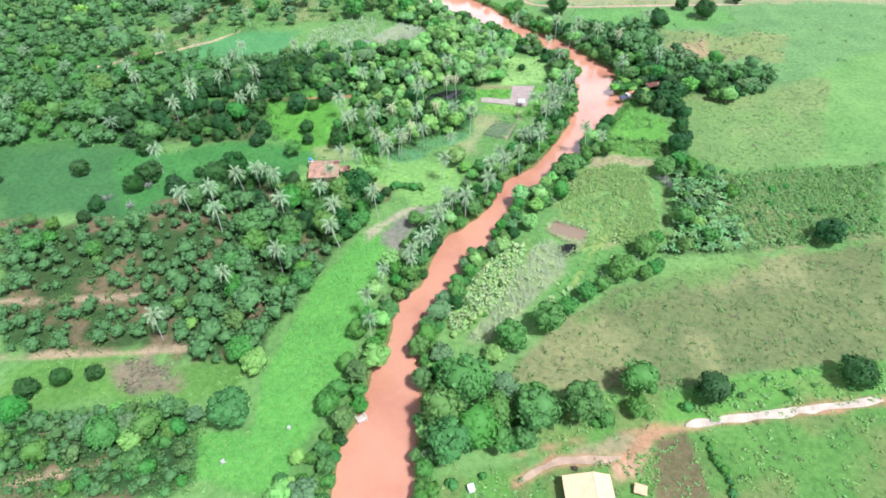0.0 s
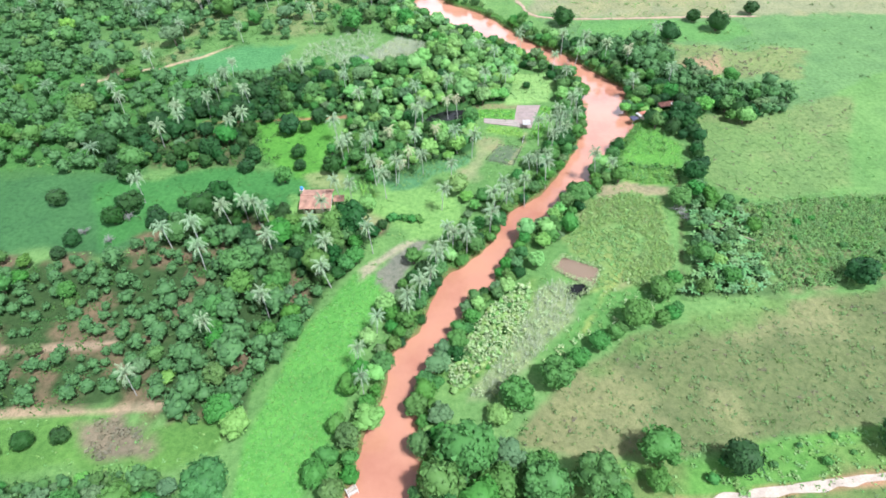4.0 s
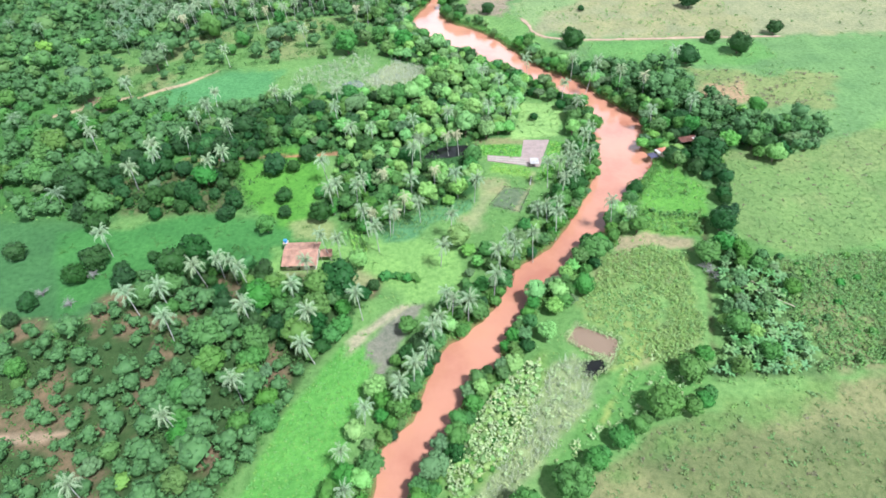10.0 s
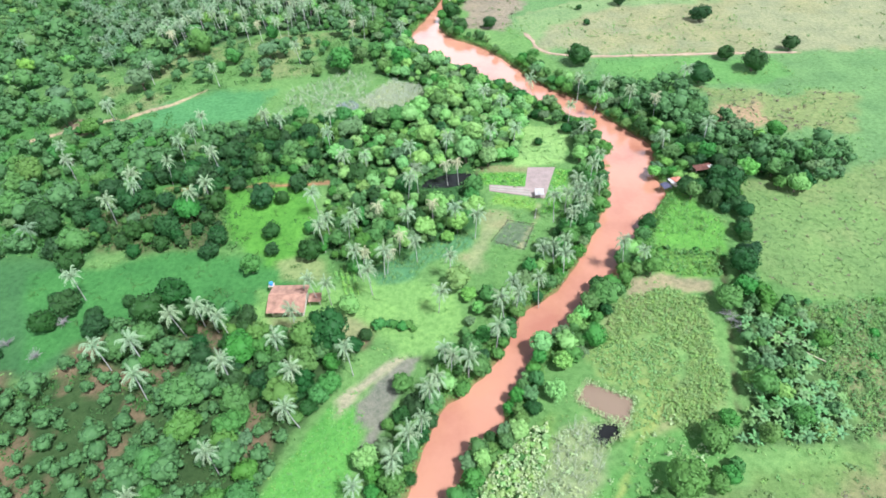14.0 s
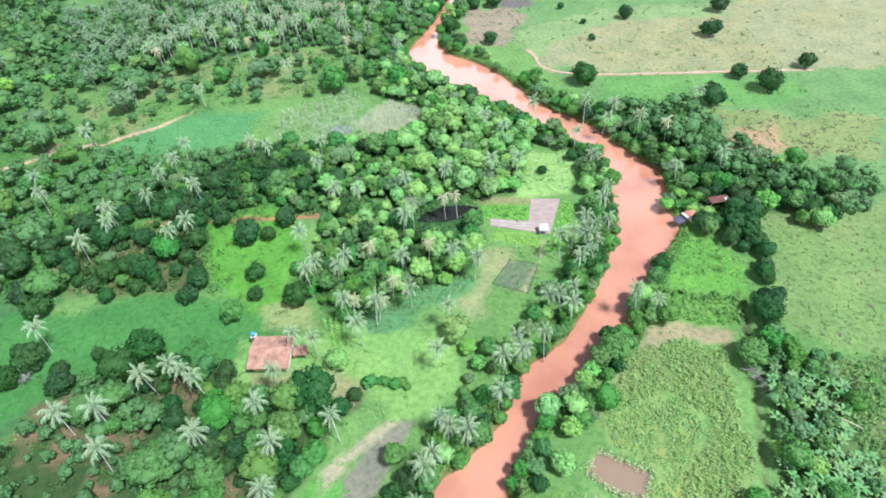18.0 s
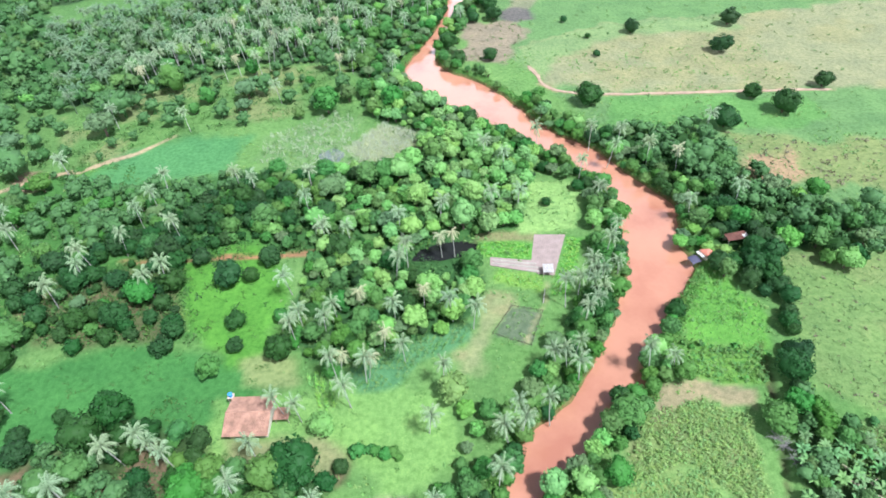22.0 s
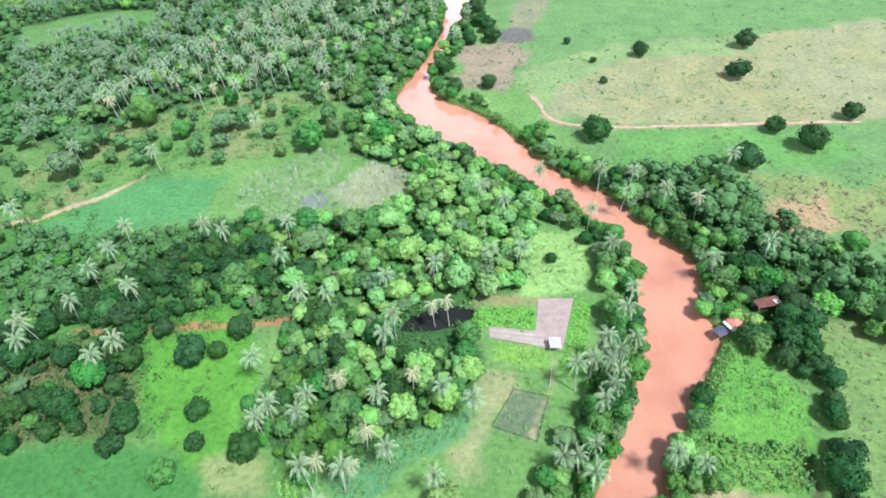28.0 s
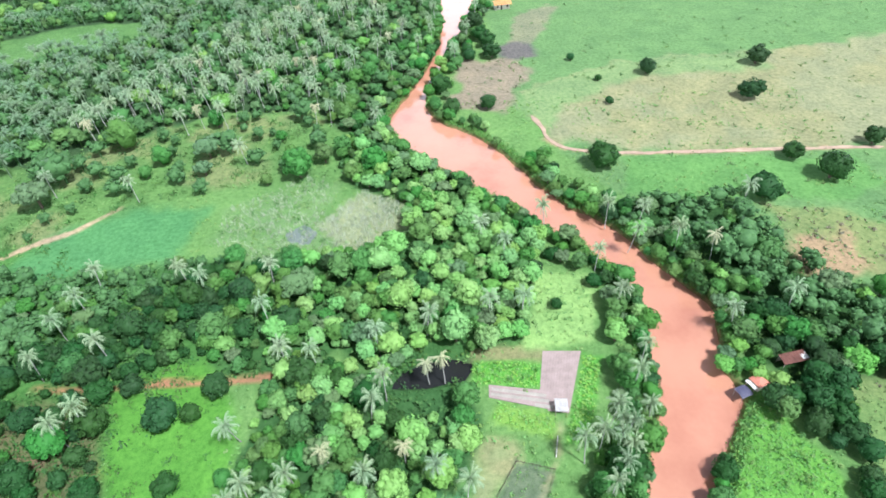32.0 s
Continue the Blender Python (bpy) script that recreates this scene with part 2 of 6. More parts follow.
def box(cx, cy, cz, sx, sy, sz, bevel=0.02):
    bm = bmesh.new()
    bmesh.ops.create_cube(bm, size=1, matrix=Matrix.Translation((cx, cy, cz)) @ Matrix.Diagonal((sx, sy, sz, 1)))
    if bevel:
        bmesh.ops.bevel(bm, geom=bm.edges[:], offset=bevel, segments=2, affect="EDGES")
    return bm


def rod(a, b, r1, r2=None, sides=8):
    """A tapered round rod from a to b."""
    a, b = Vector(a), Vector(b)
    bm = bmesh.new()
    m = Matrix.Translation((a + b) / 2) @ (b - a).to_track_quat("Z", "Y").to_matrix().to_4x4()
    bmesh.ops.create_cone(bm, cap_ends=True, segments=sides, radius1=r1, radius2=r1 if r2 is None else r2, depth=(b - a).length, matrix=m)
    return bm


def value_noise(x, y, cell, seed):
    """Smooth noise in 0..1 at the places x, y."""
    rng = np.random.default_rng(seed)
    lattice = rng.random((257, 257))
    u, v = x / cell, y / cell
    iu, iv = np.floor(u).astype(int), np.floor(v).astype(int)
    fu, fv = u - iu, v - iv
    fu, fv = fu * fu * (3 - 2 * fu), fv * fv * (3 - 2 * fv)
    iu, iv = iu % 256, iv % 256
    return ((lattice[iu, iv] * (1 - fu) + lattice[iu + 1, iv] * fu) * (1 - fv)
            + (lattice[iu, iv + 1] * (1 - fu) + lattice[iu + 1, iv + 1] * fu) * fv)


def inside(poly, x, y):
    """How far x, y lie inside a polygon: metres, negative outside."""
    x, y = np.asarray(x, float), np.asarray(y, float)
    dist, odd = np.full(x.shape, 1e9), np.zeros(x.shape, dtype=bool)
    for (ax, ay), (bx, by) in zip(poly, poly[1:] + poly[:1]):
        ex, ey = bx - ax, by - ay
        k = np.clip(((x - ax) * ex + (y - ay) * ey) / (ex * ex + ey * ey + 1e-9), 0, 1)
        dist = np.minimum(dist, np.hypot(x - ax - k * ex, y - ay - k * ey))
        if ay != by:
            odd ^= ((ay > y) != (by > y)) & (x < ax + (y - ay) / (by - ay) * ex)
    return np.where(odd, dist, -dist)


def along(line, x, y):
    """The distance from a polyline."""
    dist = np.full(np.shape(x), 1e9)
    for (ax, ay), (bx, by) in zip(line, line[1:]):
        ex, ey = bx - ax, by - ay
        k = np.clip(((x - ax) * ex + (y - ay) * ey) / (ex * ex + ey * ey + 1e-9), 0, 1)
        dist = np.minimum(dist, np.hypot(x - ax - k * ex, y - ay - k * ey))
    return dist


# ---- plan: the river and the covers of the land ----
# the water's edge on either side, from south to north
WEST_BANK = [
    (-48, -2200), (-32, -60), (-22.5, 30), (-21.2, 53.2), (-20.2, 61.9), (-16.6, 65.7), (-14.1, 80.4), (-9.7, 88.6), (-10.4, 97.0), (-3.4, 104.3), (-1.3, 107.8),
    (3.4, 123.7), (11.9, 128.1), (21.2, 140.4), (22.3, 146.5), (24.9, 148.9), (37.8, 158.4), (41.6, 165.7), (48.4, 175.2), (55.0, 189.4), (57.7, 192.6),
    (58.4, 199.7), (59.4, 209.8), (61.9, 217.0), (61.7, 230.4), (60.0, 237.0),
]
WEST_BANK += [
    (55.2, 241.6), (54.1, 246.6), (51.3, 249.7), (44.0, 253.6), (32.5, 269.5), (25.7, 274.5), (20.6, 281.7), (15.5, 285.8), (9.9, 293.5), (1.1, 302.8),
    (0.0, 309.0), (-2.9, 317.9), (-3.1, 323.8), (2.6, 337.4), (5.2, 344.7), (10.0, 357.8), (14.0, 372), (17.2, 388.6), (19.0, 406.7), (19.4, 435.0), (25, 500), (52, 700), (191, 3000),
]
EAST_BANK = [
    (-32, -2200), (-15, -60), (-6, 30), (-5.2, 51.6), (-3.4, 75.0), (-1.8, 78.9), (-4.6, 83.2), (-3.9, 87.1), (0, 93.2), (10.5, 114.5), (14.9, 116.4), (17.2, 119.5),
    (17.6, 124.0), (23.3, 129.7), (25.6, 137.3), (29.5, 139.3), (38.5, 147.4), (42.5, 154.3), (46.3, 156.5), (51.8, 157.8), (52.0, 162.7), (53.7, 166.7), (60.3, 172.6),
    (66.3, 183.1), (74.8, 193.9), (75.4, 198.9), (73.7, 203.7), (75.9, 207.6), (77.1, 215.4), (78.8, 219.9), (76.6, 226.7),
]
EAST_BANK += [
    (69.6, 237.3), (64.9, 249.2), (57.6, 259.1), (51.5, 262.9), (47.5, 271.2), (44.6, 274.2), (41.5, 282.1), (37.2, 290.6), (30.4, 302.4), (22.3, 311.2), (15.1, 316.1),
    (9.6, 329.5), (10.0, 336.7), (11.6, 341.9), (15.6, 358.7), (20.1, 370.2), (22.8, 383.6), (28.0, 394.6), (32.0, 415.3), (36.7, 432.9), (42, 500), (68, 700), (209, 3000),
]


def rounded(line):
    """The line with its corners cut."""
    p = np.array(line, float)
    a, b = p[:-1] * 0.75 + p[1:] * 0.25, p[:-1] * 0.25 + p[1:] * 0.75
    return [tuple(p[0])] + [tuple(q) for pair in zip(a, b) for q in pair] + [tuple(p[-1])]


WEST_EDGE, EAST_EDGE = rounded(WEST_BANK), rounded(EAST_BANK)


def river_distance(x, y):
    """Metres from the river's edge, negative in the water."""
    x, y = np.asarray(x, float), np.asarray(y, float)
    return 0.9 * (value_noise(x, y, 3.0, 5) - 0.5) - inside(WEST_EDGE + EAST_EDGE[::-1], x, y)


def bank_places(line, side, gap, rng):
    """Places along one edge between the south and the north end of the valley: x, y and the way out of the water."""
    out = []
    for (ax, ay), (bx, by) in zip(line, line[1:]):
        if ay < 38 or by > 446:
            continue
        length = math.hypot(bx - ax, by - ay)
        for _ in range(int(length / gap + rng.random())):
            k = rng.random()
            out.append((ax + (bx - ax) * k, ay + (by - ay) * k, side * (by - ay) / length, -side * (bx - ax) / length))
    return out


def bank_level(d):
    """The ground's height on the slope to the water, d metres from its edge."""
    return -2.6 * (1 - ease((d + 1.6) / 3.4))


def ease(v):
    v = np.clip(v, 0, 1)
    return v * v * (3 - 2 * v)


ZONES = {
    "green_strip": [(-48.6, 54.3), (-32.4, 49.9), (-27.5, 61.6), (-20.6, 77.9), (-16.5, 98.1), (-11.4, 123.5), (-19.6, 125.2), (-30.4, 106.8), (-35.9, 90.2), (-38.7, 78.9), (-39.4, 63.5), (-50.4, 65.4)],
    "soil_strip": [(-14.2, 125), (-10.2, 130), (-2.7, 137.3), (0.1, 137.2), (-5.4, 126), (-8.8, 117), (-11.6, 111.9), (-13, 112), (-10.6, 119.3), (-13.4, 120.5)],
    "soil_path": [(-18.5, 126.7), (-5.8, 137.1), (-2.7, 137.3), (-11.3, 129.4), (-15.5, 124.7), (-18, 121.9)],
    "pasture_near": [(13.7, 73.8), (25.7, 85), (47.6, 101.2), (61.6, 103.5), (126.5, 113.8), (102.2, 74.2), (70.7, 72.9), (52.9, 69.4), (28.3, 70.8)],
    "verge": [(28, 69.4), (52.9, 69.4), (70.7, 72.9), (102.2, 74.2), (96.9, 65.6), (74.4, 62), (47.6, 60.8), (25.4, 56.3), (2.3, 51.7), (-2.2, 48.4), (12.9, 47.6)],
    "garden_brown": [(45, 58.4), (51.2, 59.4), (51.2, 45.7), (40.6, 46.2)],
    "pond": [(36.9, 127.8), (45, 123.2), (42, 117.3), (38.1, 120.1), (34, 124)],
    "pond2": [(35.5, 117.4), (40.5, 118.3), (40.7, 115.5), (37.2, 113.3), (35.4, 114.2)],
    "reeds_dry": [(26.4, 113.9), (34, 120), (37.8, 113.3), (34.9, 105.9), (23.2, 94.5), (12.9, 84.6), (7.6, 84.8), (16.6, 97.4)],
    "shrub_bright": [(15.8, 111.4), (27.4, 120.3), (24.8, 112.4), (22.1, 102.4), (13.9, 93.8), (4.4, 86.1), (3.7, 95.5)],
    "maize": [(48, 151.7), (62.4, 155.1), (71.4, 150.3), (65.9, 124.8), (59, 115.9), (47.4, 116.5), (60.9, 132.9), (57.4, 140.1), (43.2, 138)],
    "pond_meadow": [(36.8, 136.9), (57.4, 140.1), (59.3, 131.6), (47.4, 116.5), (40.4, 114.6), (48.4, 123.3), (40.8, 128.6)],
    "brown_strip": [(54.5, 158.2), (61.3, 160), (75, 156.1), (73.3, 151.9), (62.2, 154.6), (51.9, 151.4)],
    "bright_plot_a": [(70.3, 190.8), (80, 197), (84.6, 182.4), (79, 173.6), (63.7, 174.4)],
    "bright_plot_b": [(63, 170.9), (81.4, 167), (78.3, 158), (68.3, 158.5), (58.6, 163.5)],
    "bright_plot_c": [(72.4, 184.5), (79.7, 189.3), (87.1, 180.2), (82.6, 166.9), (64.8, 170.8)],
    "pasture_far": [(97.5, 196.6), (126.7, 203.9), (162.3, 208.6), (129.7, 154.5), (113, 149.7), (99.3, 147.1), (88.4, 156), (91.2, 175.7)],
    "crop_east": [(82.4, 147.4), (116.5, 148.2), (148.2, 149.2), (127.2, 115), (82.6, 110.8), (90.7, 114.9)],
    "banana": [(63.1, 111.9), (71.3, 119.5), (92.4, 138.9), (86.8, 110.6), (73.1, 111.3)],
    "meadow_west": [(-107.7, 171.8), (-86.1, 172.5), (-68.8, 177.5), (-42.5, 173.8), (-20.4, 160.9), (-17.6, 145.8), (-37.6, 150), (-62.4, 158.1), (-73, 150.4), (-86, 145), (-89.9, 138.1)],
    "lane_west": [(-63.8, 206.3), (-42.3, 213.3), (-33.1, 196.6), (-31.9, 182.7), (-27.8, 167.7), (-42.5, 168.5), (-53.5, 180.8), (-58.1, 191)],
    "house_yard": [(-42.5, 160.4), (-19.2, 162.7), (8.7, 161), (10.7, 147.3), (4, 138.7), (-4.5, 136.3), (-11.2, 147), (-39.5, 147)],
    "savanna": [(-131.3, 289.1), (-114.1, 300.9), (-85.2, 320.6), (-31.6, 327.7), (-20.2, 279.4), (-51.4, 282.1), (-79, 272.7), (-114.5, 257.2)],
    "teal_meadow": [(-109.3, 247.4), (-97.6, 263.4), (-79.5, 274.2), (-57.5, 270.9), (-61.8, 250.7), (-91.1, 241.7)],
    "reed_patch": [(-23.2, 260), (-10.9, 275.6), (1.6, 268.7), (3.4, 257.8), (-7.4, 246.5), (-15.3, 247.1)],
    "reed_wet": [(-51.1, 252.2), (-52.2, 270.5), (-26.4, 286.2), (-18.1, 276.2), (-23.2, 260), (-15.3, 247.1), (-30, 241.5)],
    "clearing": [(37.9, 236.4), (51.9, 235.4), (48.4, 211.3), (31.4, 211.6)],
    "field_far": [(49.4, 337.2), (92.7, 357.8), (152.7, 361.8), (212.8, 372.3), (353, 379.9), (253.5, 279.9), (161.1, 287.1), (73.3, 292), (52.4, 303.1)],
    "bare_bank": [(26.7, 365.6), (46.6, 368.9), (54.6, 356.8), (40.6, 320.2), (30.6, 325.5), (20, 326.7)],
    "bare_far": [(54.8, 413.7), (73.7, 426.5), (79.3, 425.7), (60.9, 382.2), (48, 380.7)],
    "ground_red": [(105, 245), (124, 243.5), (123, 231), (116, 227.5), (109, 228.5)],
    "plough_plot": [(35.1, 210.2), (43.8, 209.6), (38, 193.8), (33.7, 194.6), (32.8, 199.9)],
    "bed_rows": [(21.9, 201.8), (33.9, 199.6), (35.5, 194.5), (21.6, 198.6)],
    "crop_left": [(18.7, 208.4), (34.3, 207), (32.8, 200.2), (18.2, 202.3)],
    "crop_right": [(44.2, 209.1), (48.3, 207.7), (41, 187.4), (35.7, 186.5), (38.6, 194)],
    "crop_low": [(23.3, 197.7), (34.7, 193.6), (34.2, 187.8), (21.6, 193)],
    "grey_garden": [(25.6, 183.7), (32.9, 181.6), (28.6, 171.2), (20, 175.2)],
    "tan_field": [(21, 187.7), (26.2, 185.7), (20, 175.2), (17.6, 165.2), (10.4, 162.9), (14.9, 176.7)],
    "dark_crop": [(-14.5, 167), (-1.5, 173.2), (8.5, 177.1), (16.4, 179.8), (14.7, 173.8), (3.4, 168.7), (-2.4, 162.4), (-10.4, 160.3)],
    "cassava_rows": [(-23.3, 166.4), (-17.2, 166.5), (-15.2, 156.4), (-18.9, 154.8)],
    "black_pool": [(0.8, 202.9), (3.2, 206.2), (8.6, 208.8), (14, 209.2), (18.4, 207.8), (17.0, 204.2), (8.4, 202.6)],
    "earth_sw": [(-74, 83.2), (-68.6, 84.5), (-61, 80.9), (-58.7, 75.5), (-65.2, 74.4), (-71.4, 76.2)],
    "sw_clearing": [(-100.8, 83.9), (-68.8, 85.3), (-58.1, 80), (-44.5, 82.3), (-44.2, 74.7), (-58.1, 71.2), (-87.9, 72.8), (-93.9, 70.3)],
    "house_red": [(-39.5, 149), (-24.5, 149), (-24.5, 161), (-39.5, 161)],
    "house_tan": [(22, 38), (34, 38), (34, 51), (22, 51)],
    "w_grove": [(-31.6, 181.1), (-27.4, 196.2), (-23.8, 212), (-5.3, 206.5), (12.7, 211.6), (19.5, 193.2), (15.8, 181.4), (3.4, 174.4), (-11, 168.1), (-23.2, 168.8)],
    "w_mid": [(-104.6, 238.5), (-57.2, 245.8), (-21.6, 247.6), (-8.9, 245.5), (5.1, 252.7), (-19.3, 288.8), (-19, 306.3), (-5.2, 310.7), (42, 252.2), (33, 214), (16.8, 210.1), (1.4, 203.4), (-12.1, 213.6), (-24.3, 207.2), (-50.6, 209.7), (-80.3, 207), (-88.2, 207.5)],
    "w_far": [(-203.6, 426), (-124.4, 446.1), (19.7, 442.4), (14.7, 367), (-3.7, 329.1), (-1, 308.3), (-17.3, 309.9), (-31.6, 327.7), (-66.8, 331.3), (-85.8, 322.7), (-119, 303.1), (-131.3, 289.1)],
    "w_west": [(-200.1, 279.9), (-131.8, 274.4), (-80.8, 246.2), (-43.1, 217.4), (-50.2, 176.3), (-84.2, 178.6), (-149.2, 179.5)],
    "w_sw": [(-127, 135.6), (-84.7, 133), (-78.5, 151.9), (-51.8, 162.6), (-34.9, 146.1), (-11.9, 144.6), (-19.8, 129), (-30.6, 108.9), (-36.9, 92), (-43.9, 79.2), (-62.7, 86.6), (-102.4, 87.2)],
    "w_sw2": [(-93.9, 70.3), (-60.8, 72), (-49.9, 68), (-47.5, 54.2), (-52, 50.9), (-84.9, 52.6)],
    "w_orchard": [(-103.1, 201.1), (-66, 206.5), (-54.9, 180.9), (-65, 176.9), (-91.1, 178.4)],
    "w_east": [(42.1, 273.9), (67.4, 263.1), (101.2, 263), (105.9, 237.8), (119.6, 218.6), (108.9, 201), (90.4, 187), (87.6, 195.1), (82.1, 207.4), (71.9, 218.3), (76.5, 235.6), (64.7, 252.8), (49.7, 267.4)],
    "w_se": [(-4, 71.1), (6.4, 78), (22.6, 66.8), (21.3, 59), (0.2, 54.1), (-4.2, 57.9)],
    "w_east2": [(115.5, 223.8), (141.7, 211.3), (134.1, 198.5), (112.4, 193.4), (104.2, 199.4)],
    "nw_field": [(-197.6, 414.7), (-166.4, 432.2), (-134.3, 431.7), (-120.8, 408.4), (-154.9, 393.2), (-178.4, 378.3)],
    "yard_earth": [(26.7, 56.9), (39.1, 60), (42.2, 58.6), (37.5, 54.3), (29.5, 54.3)],
    "yard_red": [(32.9, 54.2), (42.9, 57.3), (39, 49.8), (34.1, 50)],
    "meadow_far_west": [(-147.7, 176.5), (-108.7, 176), (-81.7, 169.6), (-76.7, 151.8), (-85.6, 135.6), (-108.9, 139.7), (-128.3, 138.3)],
    "hedge_grass": [(22.8, 92.1), (34.9, 105.9), (47.2, 119.2), (56.3, 118.7), (63.1, 111.9), (53.9, 103.5), (38.6, 96.3), (26, 85)],
    "w_east3": [(111, 210.2), (131.4, 214.4), (116.5, 189.6), (108, 191.1), (105.2, 198.9)],
    "pasture_edge": [(36.6, 91.4), (49, 101.1), (61.9, 104.5), (86.7, 109.4), (84.9, 105.2), (59.7, 97.5), (48.4, 93.4)],
    "burnt": [(42.7, 378.9), (50.8, 382.8), (60, 379.2), (58.6, 367.5), (49.7, 365.1), (42.8, 368.2)],
    "east_rough": [(107.8, 260.1), (138.3, 251.4), (165.5, 250.9), (147.7, 221.2), (121.2, 228.1), (109.3, 239.1)],
    "puddle": [(-32.6, 256.9), (-26.9, 260.8), (-22.5, 256.9), (-24, 251.6), (-29.9, 252.5)],
    "yard_tan": [(-39.7, 171.3), (-35.2, 173.8), (-26, 172), (-23.5, 164), (-29.1, 161.7), (-37.2, 163.5)],
    "yard_tan2": [(-37.2, 151.6), (-29.1, 150), (-17, 150.8), (-13.1, 145.7), (-15.9, 141.8), (-35, 143.2)],
    "savanna2": [(-155.5, 281.2), (-154.1, 300.2), (-127.9, 300.6), (-113.5, 280), (-108.3, 257.8), (-124, 250.3), (-134.8, 240.9)],
    "red_patch": [(-134.2, 249.1), (-130, 254.3), (-122.1, 251.9), (-121.6, 244.3), (-128.2, 242.4)],
    "w_line3": [(78.8, 194.8), (87.6, 200.1), (97.2, 197.3), (95.3, 186.7), (87.6, 179.9), (82.4, 182.6), (78.5, 187.9)],
    "grove_east": [(79, 148.4), (90.6, 146.5), (93.1, 135.8), (73.9, 119.4), (66.2, 114.9)],
    "garden_green": [(39.2, 55.6), (44.5, 56.6), (41.3, 46.2), (37.4, 46.4)],
    "hut_zone": [(33.5, 191.5), (39.5, 191.5), (39.5, 197), (33.5, 197)],
    "landing": [(73, 195), (82, 194), (83, 201), (75, 201)],
    "w_line": [(91.5, 192), (96.5, 190), (93.5, 183), (91, 175), (87.5, 165.5), (85.5, 157.5), (83, 149), (79, 150), (80.5, 156), (83.5, 163), (88, 171), (90.5, 179)],
    "w_line2": [(77, 150), (82, 148.5), (79, 138), (75.5, 130), (71.5, 121), (69, 122), (72, 131), (74.5, 140)],
    "far_grass": [(56, 290), (66, 268), (101, 264), (106, 238), (122, 220), (122, 196), (240, 250), (260, 480), (40, 480), (40, 400), (40, 372), (30, 330), (52, 318)],
    "yard_se": [(-4, 20), (150, 20), (120, 66), (97, 66), (60, 61), (36, 55), (14, 51), (-2, 48)],
    "w_edge": [(-262, 30), (-110, 50), (-128, 130), (-150, 180), (-205, 285), (-140, 300), (-210, 420), (-120, 450), (20, 445), (40, 485), (-262, 485)],
    "w_edge2": [(180, 40), (262, 40), (262, 240), (205, 205)],
    "barn_yard": [(84.5, 198.5), (93, 199.5), (93.5, 205), (85, 205)],
    "w_gap": [(-235, 140), (-90, 150), (-95, 260), (-80, 330), (-110, 400), (-60, 450), (-235, 450)],
    "pool_rim": [(-3.3, 196.5), (0.5, 204.9), (3.0, 208.5), (14, 212), (20.9, 210.5), (19.4, 202.5), (17.5, 197.5), (8.5, 194.8)],
    "crop_tan": [(18.9, 211.6), (35.3, 211.8), (34.8, 208.2), (18.9, 209.2)],
    "far_bright": [(74.7, 287.2), (147, 281), (150, 264), (128, 259), (106.9, 261.2), (71, 268.2)],
    "field_green": [(49.4, 337.2), (92.7, 357.8), (152.7, 361.8), (150, 346), (96, 344), (62, 324), (52, 306), (46, 318)],
}
ROAD_NEAR = [(14.9, 50.5), (22.8, 54.7), (31.8, 54.2), (37.5, 54.5), (43.7, 59.7), (57.3, 61.2), (74.7, 62.7), (84.9, 63.5), (96.3, 64.5)]
ROAD_FAR = [(48.6, 317.3), (51.4, 308.9), (51.5, 300.2), (56.5, 293.6), (74.5, 289.5), (104, 288.1), (129.9, 287.3), (160.1, 285.5)]
TRACK_WEST = [(-84.1, 55.2), (-78, 56.4), (-72, 57.8), (-66.8, 58.7)]
PATH_RED = [(-80.3, 207), (-68.5, 206.2), (-49.6, 206.6), (-36.9, 206.5), (-26.8, 206.9)]
PATH_NORTH_WEST = [(-142.1, 238.7), (-132.9, 243.6), (-125.5, 248.8), (-115.3, 253.1), (-111.8, 252.2), (-104.9, 257.7), (-95.6, 262.7), (-86.2, 273.3)]
PATH_SOUTH = [(-102.3, 86.8), (-86.4, 86.6), (-69.3, 86.6), (-58.1, 87)]
PATH_WOOD = [(-111.3, 104.6), (-98.3, 104.4), (-80.9, 104.2), (-75.5, 105.5)]

